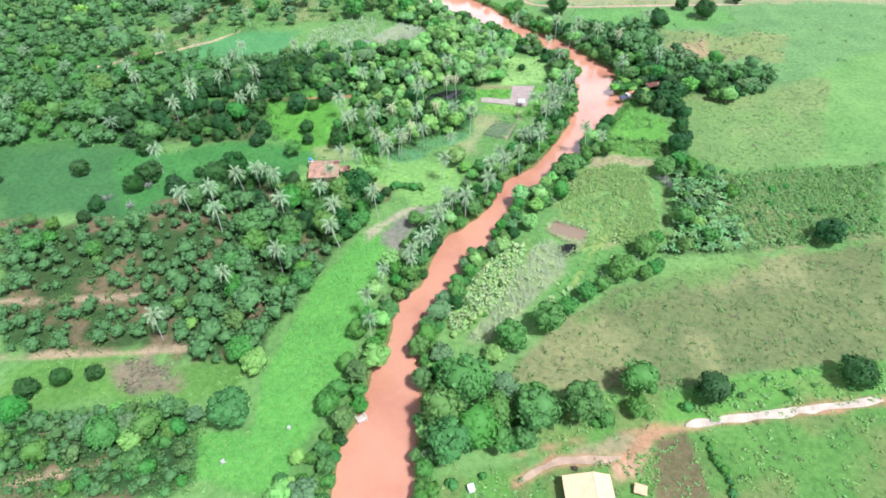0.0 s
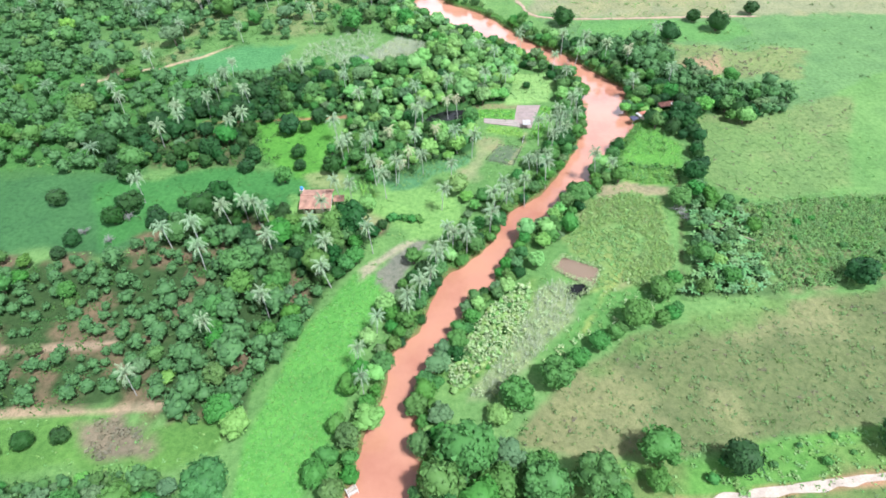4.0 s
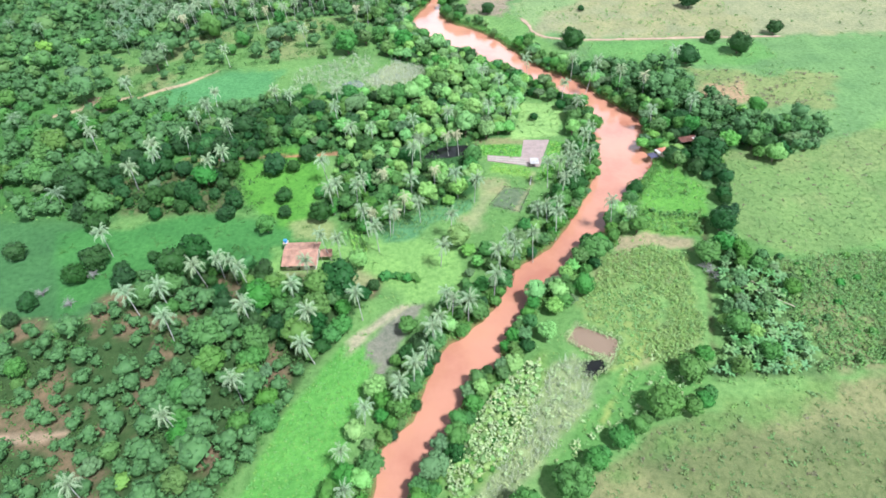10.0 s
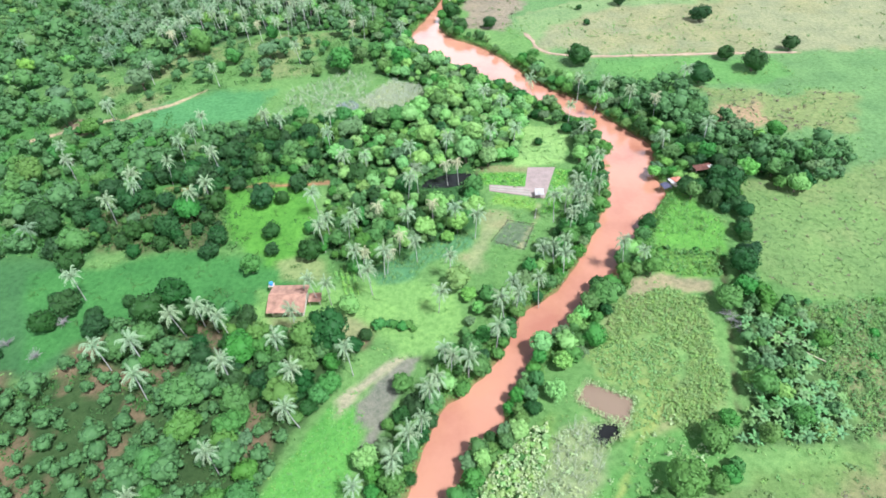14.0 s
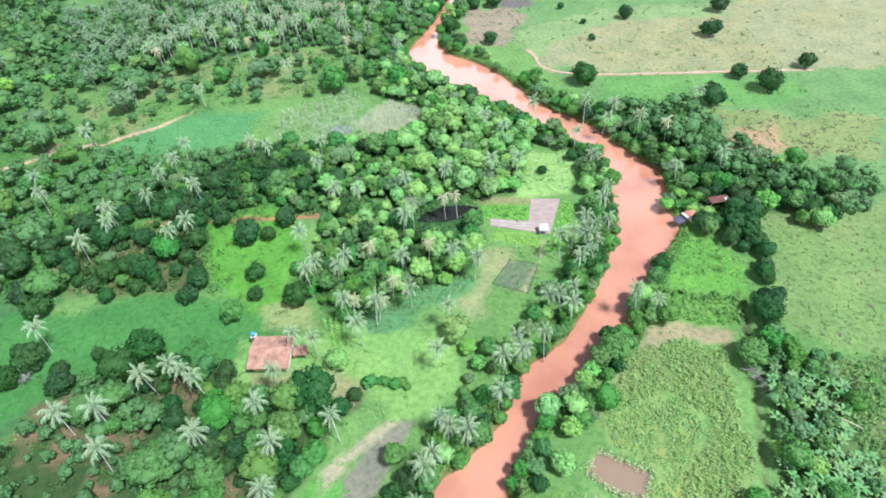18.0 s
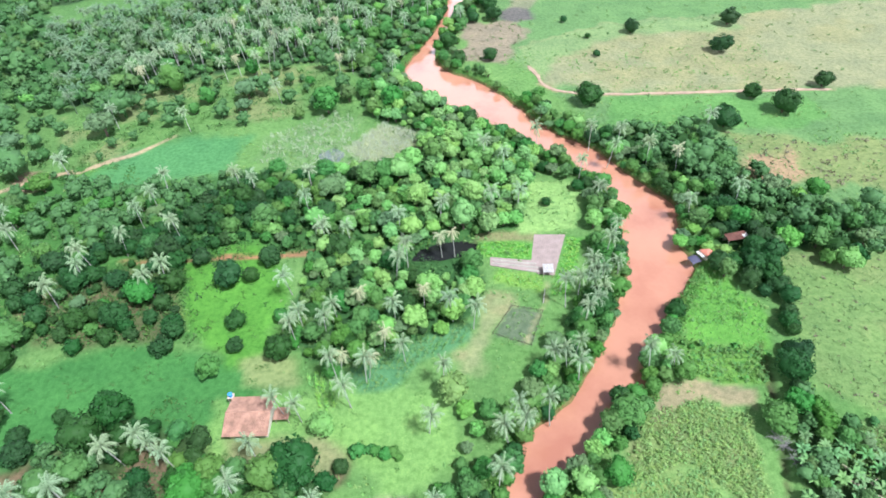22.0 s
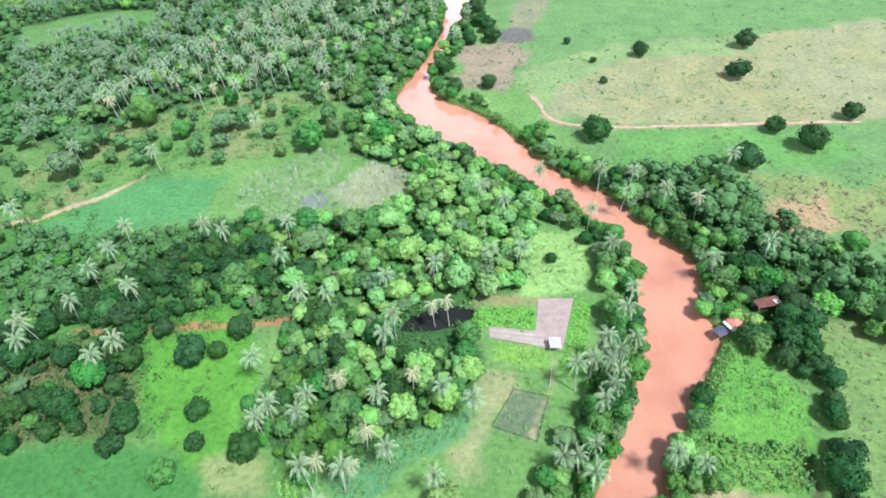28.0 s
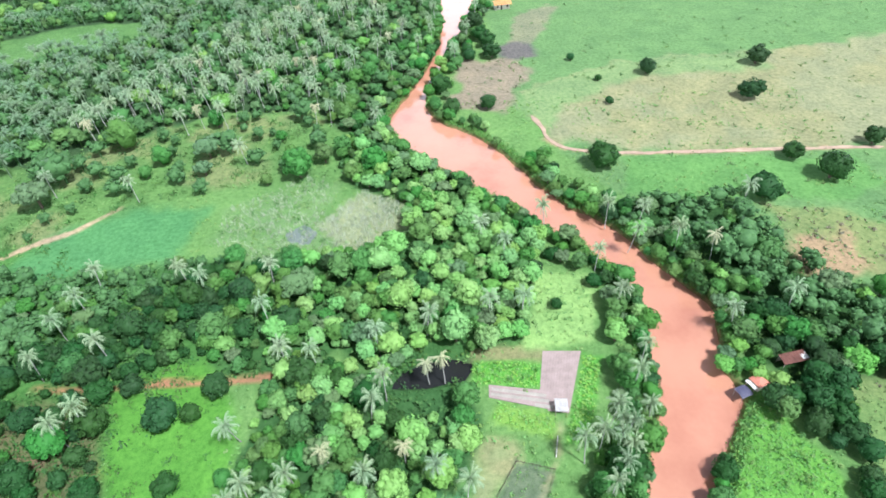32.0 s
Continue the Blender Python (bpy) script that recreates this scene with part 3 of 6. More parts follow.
# cover: zone, base colour, softness of its edge, raggedness of its edge
COVERS = [
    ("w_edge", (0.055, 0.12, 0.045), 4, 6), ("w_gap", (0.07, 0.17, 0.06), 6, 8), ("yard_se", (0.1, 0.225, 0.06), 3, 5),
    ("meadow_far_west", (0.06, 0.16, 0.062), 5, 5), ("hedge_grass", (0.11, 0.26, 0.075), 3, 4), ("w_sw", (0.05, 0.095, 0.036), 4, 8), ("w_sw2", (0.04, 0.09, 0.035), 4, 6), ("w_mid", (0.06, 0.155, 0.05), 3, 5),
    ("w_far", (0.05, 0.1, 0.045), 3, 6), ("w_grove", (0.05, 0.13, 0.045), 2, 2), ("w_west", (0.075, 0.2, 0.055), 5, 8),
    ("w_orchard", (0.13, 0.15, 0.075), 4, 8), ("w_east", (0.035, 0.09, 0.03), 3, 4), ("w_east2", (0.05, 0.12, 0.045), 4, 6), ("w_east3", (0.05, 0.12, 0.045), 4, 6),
    ("savanna2", (0.12, 0.24, 0.08), 5, 8), ("savanna", (0.12, 0.245, 0.08), 5, 9), ("teal_meadow", (0.09, 0.25, 0.1), 7, 7), ("meadow_west", (0.065, 0.205, 0.06), 4, 4),
    ("lane_west", (0.105, 0.29, 0.05), 4, 6), ("house_yard", (0.185, 0.35, 0.11), 4, 6), ("yard_tan", (0.23, 0.3, 0.13), 3, 4), ("yard_tan2", (0.24, 0.27, 0.14), 3, 4), ("tan_field", (0.27, 0.32, 0.165), 3, 5),
    ("dark_crop", (0.1, 0.25, 0.12), 2, 2), ("green_strip", (0.115, 0.325, 0.072), 1.6, 1.6), ("soil_path", (0.36, 0.34, 0.25), 1.5, 1.5), ("soil_strip", (0.21, 0.215, 0.18), 0.9, 0.8),
    ("pasture_near", (0.145, 0.18, 0.083), 2, 3), ("pasture_edge", (0.135, 0.235, 0.08), 4, 7), ("verge", (0.115, 0.27, 0.065), 1.5, 3), ("garden_brown", (0.15, 0.125, 0.075), 1, 1),
    ("reeds_dry", (0.24, 0.31, 0.16), 2, 3), ("shrub_bright", (0.15, 0.27, 0.08), 2, 3), ("maize", (0.19, 0.28, 0.105), 3, 4),
    ("pond_meadow", (0.22, 0.32, 0.11), 2, 3), ("brown_strip", (0.3, 0.27, 0.175), 1.5, 3),
    ("bright_plot_c", (0.13, 0.33, 0.065), 1.5, 2), ("bright_plot_a", (0.13, 0.33, 0.065), 1.5, 2), ("bright_plot_b", (0.16, 0.34, 0.075), 1.5, 2),
    ("pasture_far", (0.155, 0.26, 0.095), 3, 4), ("crop_east", (0.11, 0.195, 0.072), 2, 3), ("banana", (0.1, 0.18, 0.07), 2, 3), ("grove_east", (0.09, 0.17, 0.065), 3, 4),
    ("far_grass", (0.135, 0.255, 0.105), 4, 6), ("east_rough", (0.2, 0.26, 0.11), 5, 9), ("field_far", (0.265, 0.285, 0.175), 6, 8),
    ("far_bright", (0.125, 0.28, 0.09), 3, 5), ("field_green", (0.2, 0.3, 0.14), 6, 8), ("crop_tan", (0.24, 0.25, 0.13), 1.5, 2),
    ("reed_patch", (0.3, 0.35, 0.2), 4, 6), ("reed_wet", (0.15, 0.27, 0.11), 4, 7), ("clearing", (0.25, 0.42, 0.15), 2.5, 3),
    ("bare_bank", (0.27, 0.235, 0.185), 4, 8), ("bare_far", (0.22, 0.24, 0.16), 4, 7), ("ground_red", (0.35, 0.26, 0.17), 6, 12),
    ("grey_garden", (0.125, 0.175, 0.115), 0.7, 0.6), ("crop_left", (0.12, 0.36, 0.06), 0.8, 0.5), ("crop_right", (0.11, 0.33, 0.06), 0.8, 0.5), ("crop_low", (0.19, 0.36, 0.08), 1, 1),
    ("red_patch", (0.26, 0.19, 0.14), 3, 5), ("nw_field", (0.11, 0.23, 0.08), 4, 6), ("yard_earth", (0.3, 0.27, 0.17), 1.5, 3), ("yard_red", (0.42, 0.28, 0.2), 1.5, 2), ("black_pool", (0.05, 0.05, 0.04), 2, 1.5), ("sw_clearing", (0.11, 0.24, 0.06), 4, 8), ("earth_sw", (0.21, 0.18, 0.135), 3, 6), ("burnt", (0.14, 0.135, 0.14), 4, 6), ("pond", (0.24, 0.33, 0.16), 2, 2),
]
ROAD_PALE_EAST = [(51.5, 60.7), (57.3, 61.2), (66, 62.1), (74.7, 62.7), (84.9, 63.5), (96.3, 64.5)]
ROAD_PALE_WEST = [(14.9, 50.5), (22.8, 54.7), (31.8, 54.2), (36.5, 54.6)]
VERGE_TRACK = [(13.5, 55.5), (24, 58.0), (34, 59.6), (43.7, 60.0)]
POND_TRACK = [(39.1, 130.6), (46.4, 129.0), (51.1, 125.3), (50.4, 121.3), (46.6, 116.6), (42.9, 111.6), (39.9, 106.8), (36.4, 101.8)]
# the ditch's near-black colour in LINES has the shade in the cut painted in
DITCH = [(81.1, 169.1), (78.0, 155.9), (75.2, 146.1), (71.2, 134.0), (67.8, 124.7), (66.5, 119.4)]
GARDEN_PATH = [(36.2, 192.5), (34.8, 188.7), (34.2, 185.0), (30.4, 177.9), (27.5, 172.4)]
LINES = [(PATH_SOUTH, 0.7, (0.36, 0.28, 0.2)), (PATH_WOOD, 0.7, (0.36, 0.27, 0.2)), (ROAD_NEAR, 1.1, (0.38, 0.225, 0.15)),
         (VERGE_TRACK, 0.2, (0.33, 0.23, 0.14)), (TRACK_WEST, 0.8, (0.4, 0.3, 0.22)), (ROAD_FAR, 0.5, (0.36, 0.27, 0.18)), (PATH_RED, 0.7, (0.4, 0.2, 0.13)), (PATH_NORTH_WEST, 0.9, (0.45, 0.34, 0.25)),
         (POND_TRACK, 0.5, (0.27, 0.34, 0.11)), (DITCH, 0.6, (0.075, 0.075, 0.045)), (GARDEN_PATH, 0.3, (0.34, 0.33, 0.2))]


def make_ground():
    core_x, core_y = np.arange(-262, 262.1, 1.25), np.arange(20, 490.1, 1.25)
    out = np.array([8, 24, 60, 140, 320, 700, 1500, 3000])
    xs = np.concatenate([core_x[0] - out[::-1], core_x, core_x[-1] + out])
    ys = np.concatenate([core_y[0] - out[::-1], core_y, core_y[-1] + out])
    gx, gy = np.meshgrid(xs, ys, indexing="ij")
    x, y = gx.ravel(), gy.ravel()
    n1, n2, n3 = value_noise(x, y, 9, 1), value_noise(x, y, 3.2, 2), value_noise(x, y, 28, 3)
    ragged = (n1 - 0.5) * 0.65 + (n2 - 0.5) * 0.5
    # open land between the zones: rough grass with earth showing through
    colour = np.outer(1 - n3, (0.11, 0.24, 0.075)) + np.outer(n3, (0.17, 0.31, 0.11))
    earth = ease((n1 * 0.6 + n2 * 0.4 - 0.56) * 6)
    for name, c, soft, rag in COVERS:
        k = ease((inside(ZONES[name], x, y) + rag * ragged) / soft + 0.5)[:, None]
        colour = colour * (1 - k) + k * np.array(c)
        if name in ("w_sw", "w_orchard", "w_sw2"):
            e = k * earth[:, None] * 0.85
            colour = colour * (1 - e) + e * np.array((0.2, 0.145, 0.1))
        if name in ("yard_se", "verge"):
            e = k * ease((n3 * 0.4 + n1 * 0.4 + n2 * 0.2 - 0.5) * 6)[:, None] * 0.6
            colour = colour * (1 - e) + e * np.array((0.17, 0.19, 0.085))
        if name in ("maize", "crop_east", "tan_field"):
            e = k * ease((n2 * 0.5 + n1 * 0.5 - 0.55) * 6)[:, None] * 0.6
            colour = colour * (1 - e) + e * np.array((0.27, 0.26, 0.15))
        if name in ("pasture_near", "pasture_far", "field_far", "savanna"):
            e = k * (ease((n3 * 0.5 + n1 * 0.35 + n2 * 0.15 - 0.45) * 5)[:, None]) * 0.55
            colour = colour * (1 - e) + e * (np.array((0.27, 0.27, 0.145)) if name != "pasture_far" else np.array((0.2, 0.26, 0.115)))
    for path, half, c in LINES:
        k = ease((half - along(path, x, y) + 1.5 * ragged) / 1.1 + 0.5)[:, None]
        colour = colour * (1 - k) + k * np.array(c)
    d = river_distance(x, y)
    bank = ease(1.4 - np.abs(d) / 1.8)[:, None] * 0.7
    colour = colour * (1 - bank) + bank * np.array((0.11, 0.12, 0.05))
    mud = ease(1.2 - np.abs(d + 0.3) / 0.9)[:, None] * 0.7
    colour = colour * (1 - mud) + mud * np.array((0.33, 0.15, 0.085))
    z = 0.16 * (n1 - 0.5) + 0.1 * (n2 - 0.5) + bank_level(d)
    z -= 0.4 * ease((inside(ZONES["puddle"], x, y) + 0.6) / 1.2)
    z -= 0.7 * ease((1.4 - along(DITCH, x, y)) / 1.4)
    for name in ("pond", "pond2", "black_pool"):
        z -= 1.5 * ease((inside(ZONES[name], x, y) + 1.2) / 1.6)
    nx, ny = gx.shape
    idx = np.arange(nx * ny).reshape(nx, ny)
    quads = np.stack([idx[:-1, :-1], idx[1:, :-1], idx[1:, 1:], idx[:-1, 1:]], -1).reshape(-1, 4)
    me = bpy.data.meshes.new("ground")
    me.vertices.add(len(x))
    me.vertices.foreach_set("co", np.stack([x, y, z], 1).astype(np.float32).ravel())
    me.loops.add(quads.size)
    me.loops.foreach_set("vertex_index", quads.ravel().astype(np.int32))
    me.polygons.add(len(quads))
    me.polygons.foreach_set("loop_start", np.arange(0, quads.size, 4, dtype=np.int32))
    me.polygons.foreach_set("use_smooth", np.ones(len(quads), dtype=bool))
    me.update(calc_edges=True)
    attr = me.attributes.new("cover", "FLOAT_COLOR", "POINT")
    attr.data.foreach_set("color", np.concatenate([colour, np.ones((len(x), 1))], 1).astype(np.float32).ravel())
    me.materials.append(GROUND)
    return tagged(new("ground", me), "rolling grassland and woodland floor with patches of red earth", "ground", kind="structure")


make_ground()


def make_river():
    """A level sheet that reaches under both banks."""
    step = 4.0
    xs, ys = np.arange(-60, 120.1, step), np.arange(20, 492.1, step)
    gx, gy = np.meshgrid(xs[:-1] + step / 2, ys[:-1] + step / 2, indexing="ij")
    wet = river_distance(gx.ravel(), gy.ravel()).reshape(gx.shape) < 5.5
    verts, faces, known = [], [], {}

    def at(x, y):
        if (x, y) not in known:
            known[(x, y)] = len(verts)
            verts.append((x, y, -1.25))
        return known[(x, y)]

    for i, j in zip(*np.nonzero(wet)):
        faces.append((at(xs[i], ys[j]), at(xs[i + 1], ys[j]), at(xs[i + 1], ys[j + 1]), at(xs[i], ys[j + 1])))
    for (x0, y0), (x1, y1), w in (((-40, -2200), (-24.0, -60), 12), ((-24.0, -60), (-14.0, 20), 12), ((33.0, 492), (60, 700), 12), ((60, 700), (200, 3000), 13)):
        n = len(verts)
        verts += [(x0 - w, y0, -1.25), (x0 + w, y0, -1.25), (x1 + w, y1, -1.25), (x1 - w, y1, -1.25)]
        faces.append((n, n + 1, n + 2, n + 3))
    tagged(link_mesh("water", verts, faces, RIVER_WATER), "silty orange-brown river with a smooth surface", "river", kind="structure")


make_river()


def worn_track(line, half, mat, label, seed):
    """A low bed of beaten earth with ragged edges along a line."""
    p = rounded(rounded(line))
    fine = []
    for (ax, ay), (bx, by) in zip(p, p[1:]):
        n = max(1, int(math.hypot(bx - ax, by - ay) / 0.6))
        fine += [(ax + (bx - ax) * k / n, ay + (by - ay) * k / n) for k in range(n)]
    fine = np.array(fine)
    run = np.gradient(fine, axis=0)
    run /= np.linalg.norm(run, axis=1)[:, None]
    side = np.stack([run[:, 1], -run[:, 0]], 1)
    verts, faces = [], []
    for k, (q, o) in enumerate(zip(fine, side)):
        a, b = (half * (0.45 + 1.1 * value_noise(np.array([k * 0.6]), np.array([r]), 2.6, seed)[0]) * min(1.0, (k + 1) / 4, (len(fine) - k) / 4) for r in (3.0, 40.0))
        for w, z in ((-a, -0.25), (-a * 0.9, 0.13), (0, 0.15), (b * 0.9, 0.13), (b, -0.25)):
            verts.append((q[0] + o[0] * w, q[1] + o[1] * w, z))
    for k in range(len(fine) - 1):
        faces += [(5 * k + j, 5 * k + j + 1, 5 * k + j + 6, 5 * k + j + 5) for j in range(4)]
    tagged(link_mesh("road", verts, faces, mat), label, "dirt road", kind="structure")


worn_track(ROAD_PALE_EAST, 0.95, PALE_DUST, "pale sandy strip of a dirt road", 71)
worn_track(ROAD_PALE_WEST, 0.75, PINK_DUST, "pale pinkish dirt road to a farmhouse", 72)
worn_track(ROAD_FAR, 0.85, PINK_DUST, "pinkish dirt track across the pasture", 73)


def flat_water(name, zone, z, mat, label):
    bm = bmesh.new()
    cx, cy = np.mean(ZONES[zone], axis=0)
    bm.faces.new([bm.verts.new((cx + (x - cx) * 1.15, cy + (y - cy) * 1.15, z)) for x, y in ZONES[zone]])
    bmesh.ops.triangulate(bm, faces=bm.faces[:])
    me = bpy.data.meshes.new(name)
    bm.to_mesh(me)
    bm.free()
    me.materials.append(mat)
    tagged(new(name, me), label, "pond", kind="structure")


flat_water("water_pond", "pond", -0.55, POND_WATER, "muddy brown farm pond beside a meadow")
flat_water("water_small_pond", "pond2", -0.6, DARK_WATER, "small dark pond beside dry reeds")
flat_water("water_pool", "black_pool", -0.6, DARK_WATER, "black woodland pool among trees")


# ---- plants ----
def ico(level):
    bm = bmesh.new()
    bmesh.ops.create_icosphere(bm, subdivisions=level, radius=1)
    v = np.array([q.co for q in bm.verts])
    f = [[q.index for q in t.verts] for t in bm.faces]
    bm.free()
    return v, np.array(f)


ICO = ico(1)
ICO_FINE = ico(2)


def leaf_cards(rng, at, normal, size):
    """Kite-shaped leaf clumps at the places, tilted off their normals."""
    n = len(at)
    nrm = normal + rng.normal(0, 0.5, (n, 3))
    nrm /= np.linalg.norm(nrm, axis=1)[:, None]
    ref = rng.normal(0, 1, (n, 3))
    a = np.cross(nrm, ref)
    a /= np.linalg.norm(a, axis=1)[:, None] + 1e-9
    b = np.cross(nrm, a)
    s = (size * rng.uniform(0.6, 1.35, n))[:, None]
    v = np.stack([at - a * s, at + a * s * 0.7 - b * s * 0.75, at + a * s * 0.5 + b * s * 0.8], 1).reshape(-1, 3)
    return v, np.arange(n)[:, None] * 3 + np.array([[0, 1, 2]])


def crown_arrays(seed, r, base, tall, lobes, cards, leaf, spread=0.55, fine=True):
    """A crown of leafy boughs round an inner mass, with loose leaf clumps on them. r: half width, base: height of its underside, tall: its depth."""
    rng = np.random.default_rng(seed)
    mid = base + tall * 0.45
    lobe = [(np.array([0, 0, mid]), np.array([r * 0.76, r * 0.76, tall * 0.44]))]
    turn = rng.uniform(0, 6.28)
    stretch = rng.uniform(0.82, 1.12, 2)
    for k in range(lobes * 3):
        turn = rng.uniform(0, 6.28)
        up = rng.uniform(-0.8 if base < 0.6 else -0.3, 1.0)
        flat = math.sqrt(1 - min(0.95, abs(up) * 0.95) ** 2)
        reach = rng.uniform(0.66, 1.0)
        rad = r * rng.uniform(0.15, 0.33) * (1.25 - 0.4 * reach)
        off = r * (0.52 + spread * 0.5) * flat * reach
        lobe.append((np.array([off * math.cos(turn) * stretch[0], off * math.sin(turn) * stretch[1], mid + tall * 0.44 * up * reach]), np.array([rad, rad, rad * rng.uniform(0.65, 1.0)])))
    vs, fs, count = [], [], 0
    for k, (c, s) in enumerate(lobe):
        ball = ICO_FINE if fine else ICO
        v = ball[0] * (1 + rng.normal(0, 0.16, (len(ball[0]), 1))) * s * 0.9 + c
        vs.append(v)
        fs.append(ball[1] + count)
        count += len(v)
    share = np.array([s[0] * s[2] for _, s in lobe])
    share[0] *= 0.5
    pick = rng.choice(len(lobe), cards, p=share / share.sum())
    way = rng.normal(0, 1, (cards, 3))
    way[:, 2] = np.abs(way[:, 2]) - 0.35
    way /= np.linalg.norm(way, axis=1)[:, None]
    c, s = np.array([q[0] for q in lobe])[pick], np.array([q[1] for q in lobe])[pick]
    at = c + way * s * rng.uniform(0.84, 1.16, (cards, 1))
    v, f = leaf_cards(rng, at, way, leaf)
    vs.append(v)
    fs.append(f + count)
    return np.concatenate(vs), np.concatenate(fs)


def mesh_of(name, v, f, mat, smooth=False):
    me = bpy.data.meshes.new(name)
    v, f = np.asarray(v, np.float32), np.asarray(f, np.int32)
    me.vertices.add(len(v))
    me.vertices.foreach_set("co", v.ravel())
    me.loops.add(f.size)
    me.loops.foreach_set("vertex_index", f.ravel())
    me.polygons.add(len(f))
    me.polygons.foreach_set("loop_start", np.arange(0, f.size, f.shape[1], dtype=np.int32))
    me.polygons.foreach_set("use_smooth", np.full(len(f), smooth))
    me.update(calc_edges=True)
    me.materials.append(mat)
    return me


def tube(points, radii, sides=5):
    """A tapered tube through the points."""
    pts = [Vector(p) for p in points]
    vs, fs = [], []
    for i, (p, r) in enumerate(zip(pts, radii)):
        d = (pts[min(i + 1, len(pts) - 1)] - pts[max(i - 1, 0)]).normalized()
        a = d.orthogonal().normalized()
        b = d.cross(a)
        for k in range(sides):
            t = 2 * math.pi * k / sides
            vs.append(p + (a * math.cos(t) + b * math.sin(t)) * r)
    for i in range(len(pts) - 1):
        for k in range(sides):
            q, w = i * sides + k, i * sides + (k + 1) % sides
            fs += [(q, w, w + sides), (q, w + sides, q + sides)]
    return np.array(vs), np.array(fs)


def trunk_mesh(name, seed, r, base, tall, mat):
    """A tapered trunk that forks into limbs inside the crown."""
    rng = np.random.default_rng(seed)
    vs, fs, count = [], [], 0
    fork = base * 0.75
    runs = [([(0, 0, -0.4), (0.05, 0.02, fork * 0.5), (rng.uniform(-0.15, 0.15), rng.uniform(-0.15, 0.15), fork), (0, 0, base + tall * 0.6)], [r * 0.1, r * 0.075, r * 0.06, r * 0.02])]
    for k in range(4):
        t = k * 1.57 + rng.uniform(-0.4, 0.4)
        w = r * rng.uniform(0.45, 0.65)
        runs.append(([(0, 0, fork * 0.9), (w * 0.4 * math.cos(t), w * 0.4 * math.sin(t), base + tall * 0.1), (w * math.cos(t), w * math.sin(t), base + tall * 0.5)], [r * 0.045, r * 0.035, r * 0.012]))
    for p, rad in runs:
        v, f = tube(p, rad, 4)
        vs.append(v)
        fs.append(f + count)
        count += len(v)
    return mesh_of(name, np.concatenate(vs), np.concatenate(fs), mat, True)


def species(name, mat, variants, r, base, tall, lobes, cards, leaf, seed, spread=0.55):
    """Pairs of trunk and crown meshes, and the crown's arrays for joined woods."""
    made = []
    for k in range(variants):
        v, f = crown_arrays(seed + k, r, base, tall, lobes, cards, leaf, spread)
        made.append((trunk_mesh(name + "_trunk", seed + k, r, base, tall, BARK), mesh_of(name + "_crown", v, f, mat, True)))
    return made


MANGO = species("mango", LEAF_MANGO, 4, 3.2, 0.35, 5.0, 5, 1000, 0.24, 100, 0.42)
BROAD = species("broad", LEAF_BROAD, 5, 3.2, 0.9, 5.2, 6, 1000, 0.26, 120, 0.5)
WOODY = species("wood", LEAF_WOOD, 6, 3.0, 1.3, 4.8, 5, 800, 0.25, 140, 0.42)
FRESH = species("fresh", LEAF_FRESH, 5, 3.0, 1.3, 4.8, 6, 800, 0.25, 150, 0.46)
LIME = species("lime", LEAF_LIME, 3, 3.0, 1.0, 4.0, 6, 900, 0.25, 160, 0.6)
GREY = species("grey", LEAF_GREY, 3, 3.0, 1.8, 3.2, 6, 640, 0.24, 180, 0.65)
BUSH = species("bush", LEAF_BROAD, 3, 1.5, 0.1, 1.8, 5, 200, 0.17, 200, 0.6)
LIME_BUSH = species("lime_bush", LEAF_PALE, 3, 1.5, 0.1, 1.9, 5, 220, 0.17, 220, 0.6)

rand = random.Random(7)


def plant(name, kind, x, y, r, unit, label, category, group="", tall=1.0, z=0.0):
    """One tree or bush as a thing with trunk and crown. r: its half width; unit: that of its model."""
    trunk, crown = rand.choice(kind)
    e = new(name)
    s = r / unit
    e.matrix_basis = pose(x, y, z - 0.05, 0, 0, rand.uniform(0, 360)) @ Matrix.Diagonal((s, s, s * tall * rand.uniform(0.9, 1.1), 1))
    for n, me in (("trunk", trunk), ("crown", crown)):
        new(n, me).parent = e
    return tagged(e, label, category, group)


# palms
def frond_arrays(seed, length, rise, droop, lean=0.3):
    """One feather leaf: an arched midrib with leaflets on both sides. It starts at the origin and goes towards +x."""
    rng = np.random.default_rng(seed)
    n = 13
    at, p, pts = rise, np.zeros(3), []
    for k in range(n):
        pts.append(p.copy())
        p = p + np.array([math.cos(at), 0, math.sin(at)]) * length / (n - 1)
        at -= droop / (n - 1) * (0.5 + k / n)
    v, f = [], []
    for k in range(n - 1):
        a, b = pts[k], pts[k + 1]
        w = 0.07 * (1 - k / n)
        i = len(v)
        v += [a + (0, w, 0), a - (0, w, 0), b - (0, w, 0), b + (0, w, 0)]
        f += [(i, i + 1, i + 2), (i, i + 2, i + 3)]
        if k == 0:
            continue
        reach = length * 0.25 * (math.sin(math.pi * (0.2 + 0.75 * k / n)) ** 0.7)
        for side in (-1, 1):
            q = reach * rng.uniform(0.8, 1.15)
            tip = b + np.array([q * 0.4, side * q * 0.7, -q * rng.uniform(lean + 0.2, lean + 0.75)])
            i = len(v)
            v += [a + (b - a) * 0.25, b, tip]
            f += [(i, i + 1, i + 2)]
    return np.array(v), np.array(f)


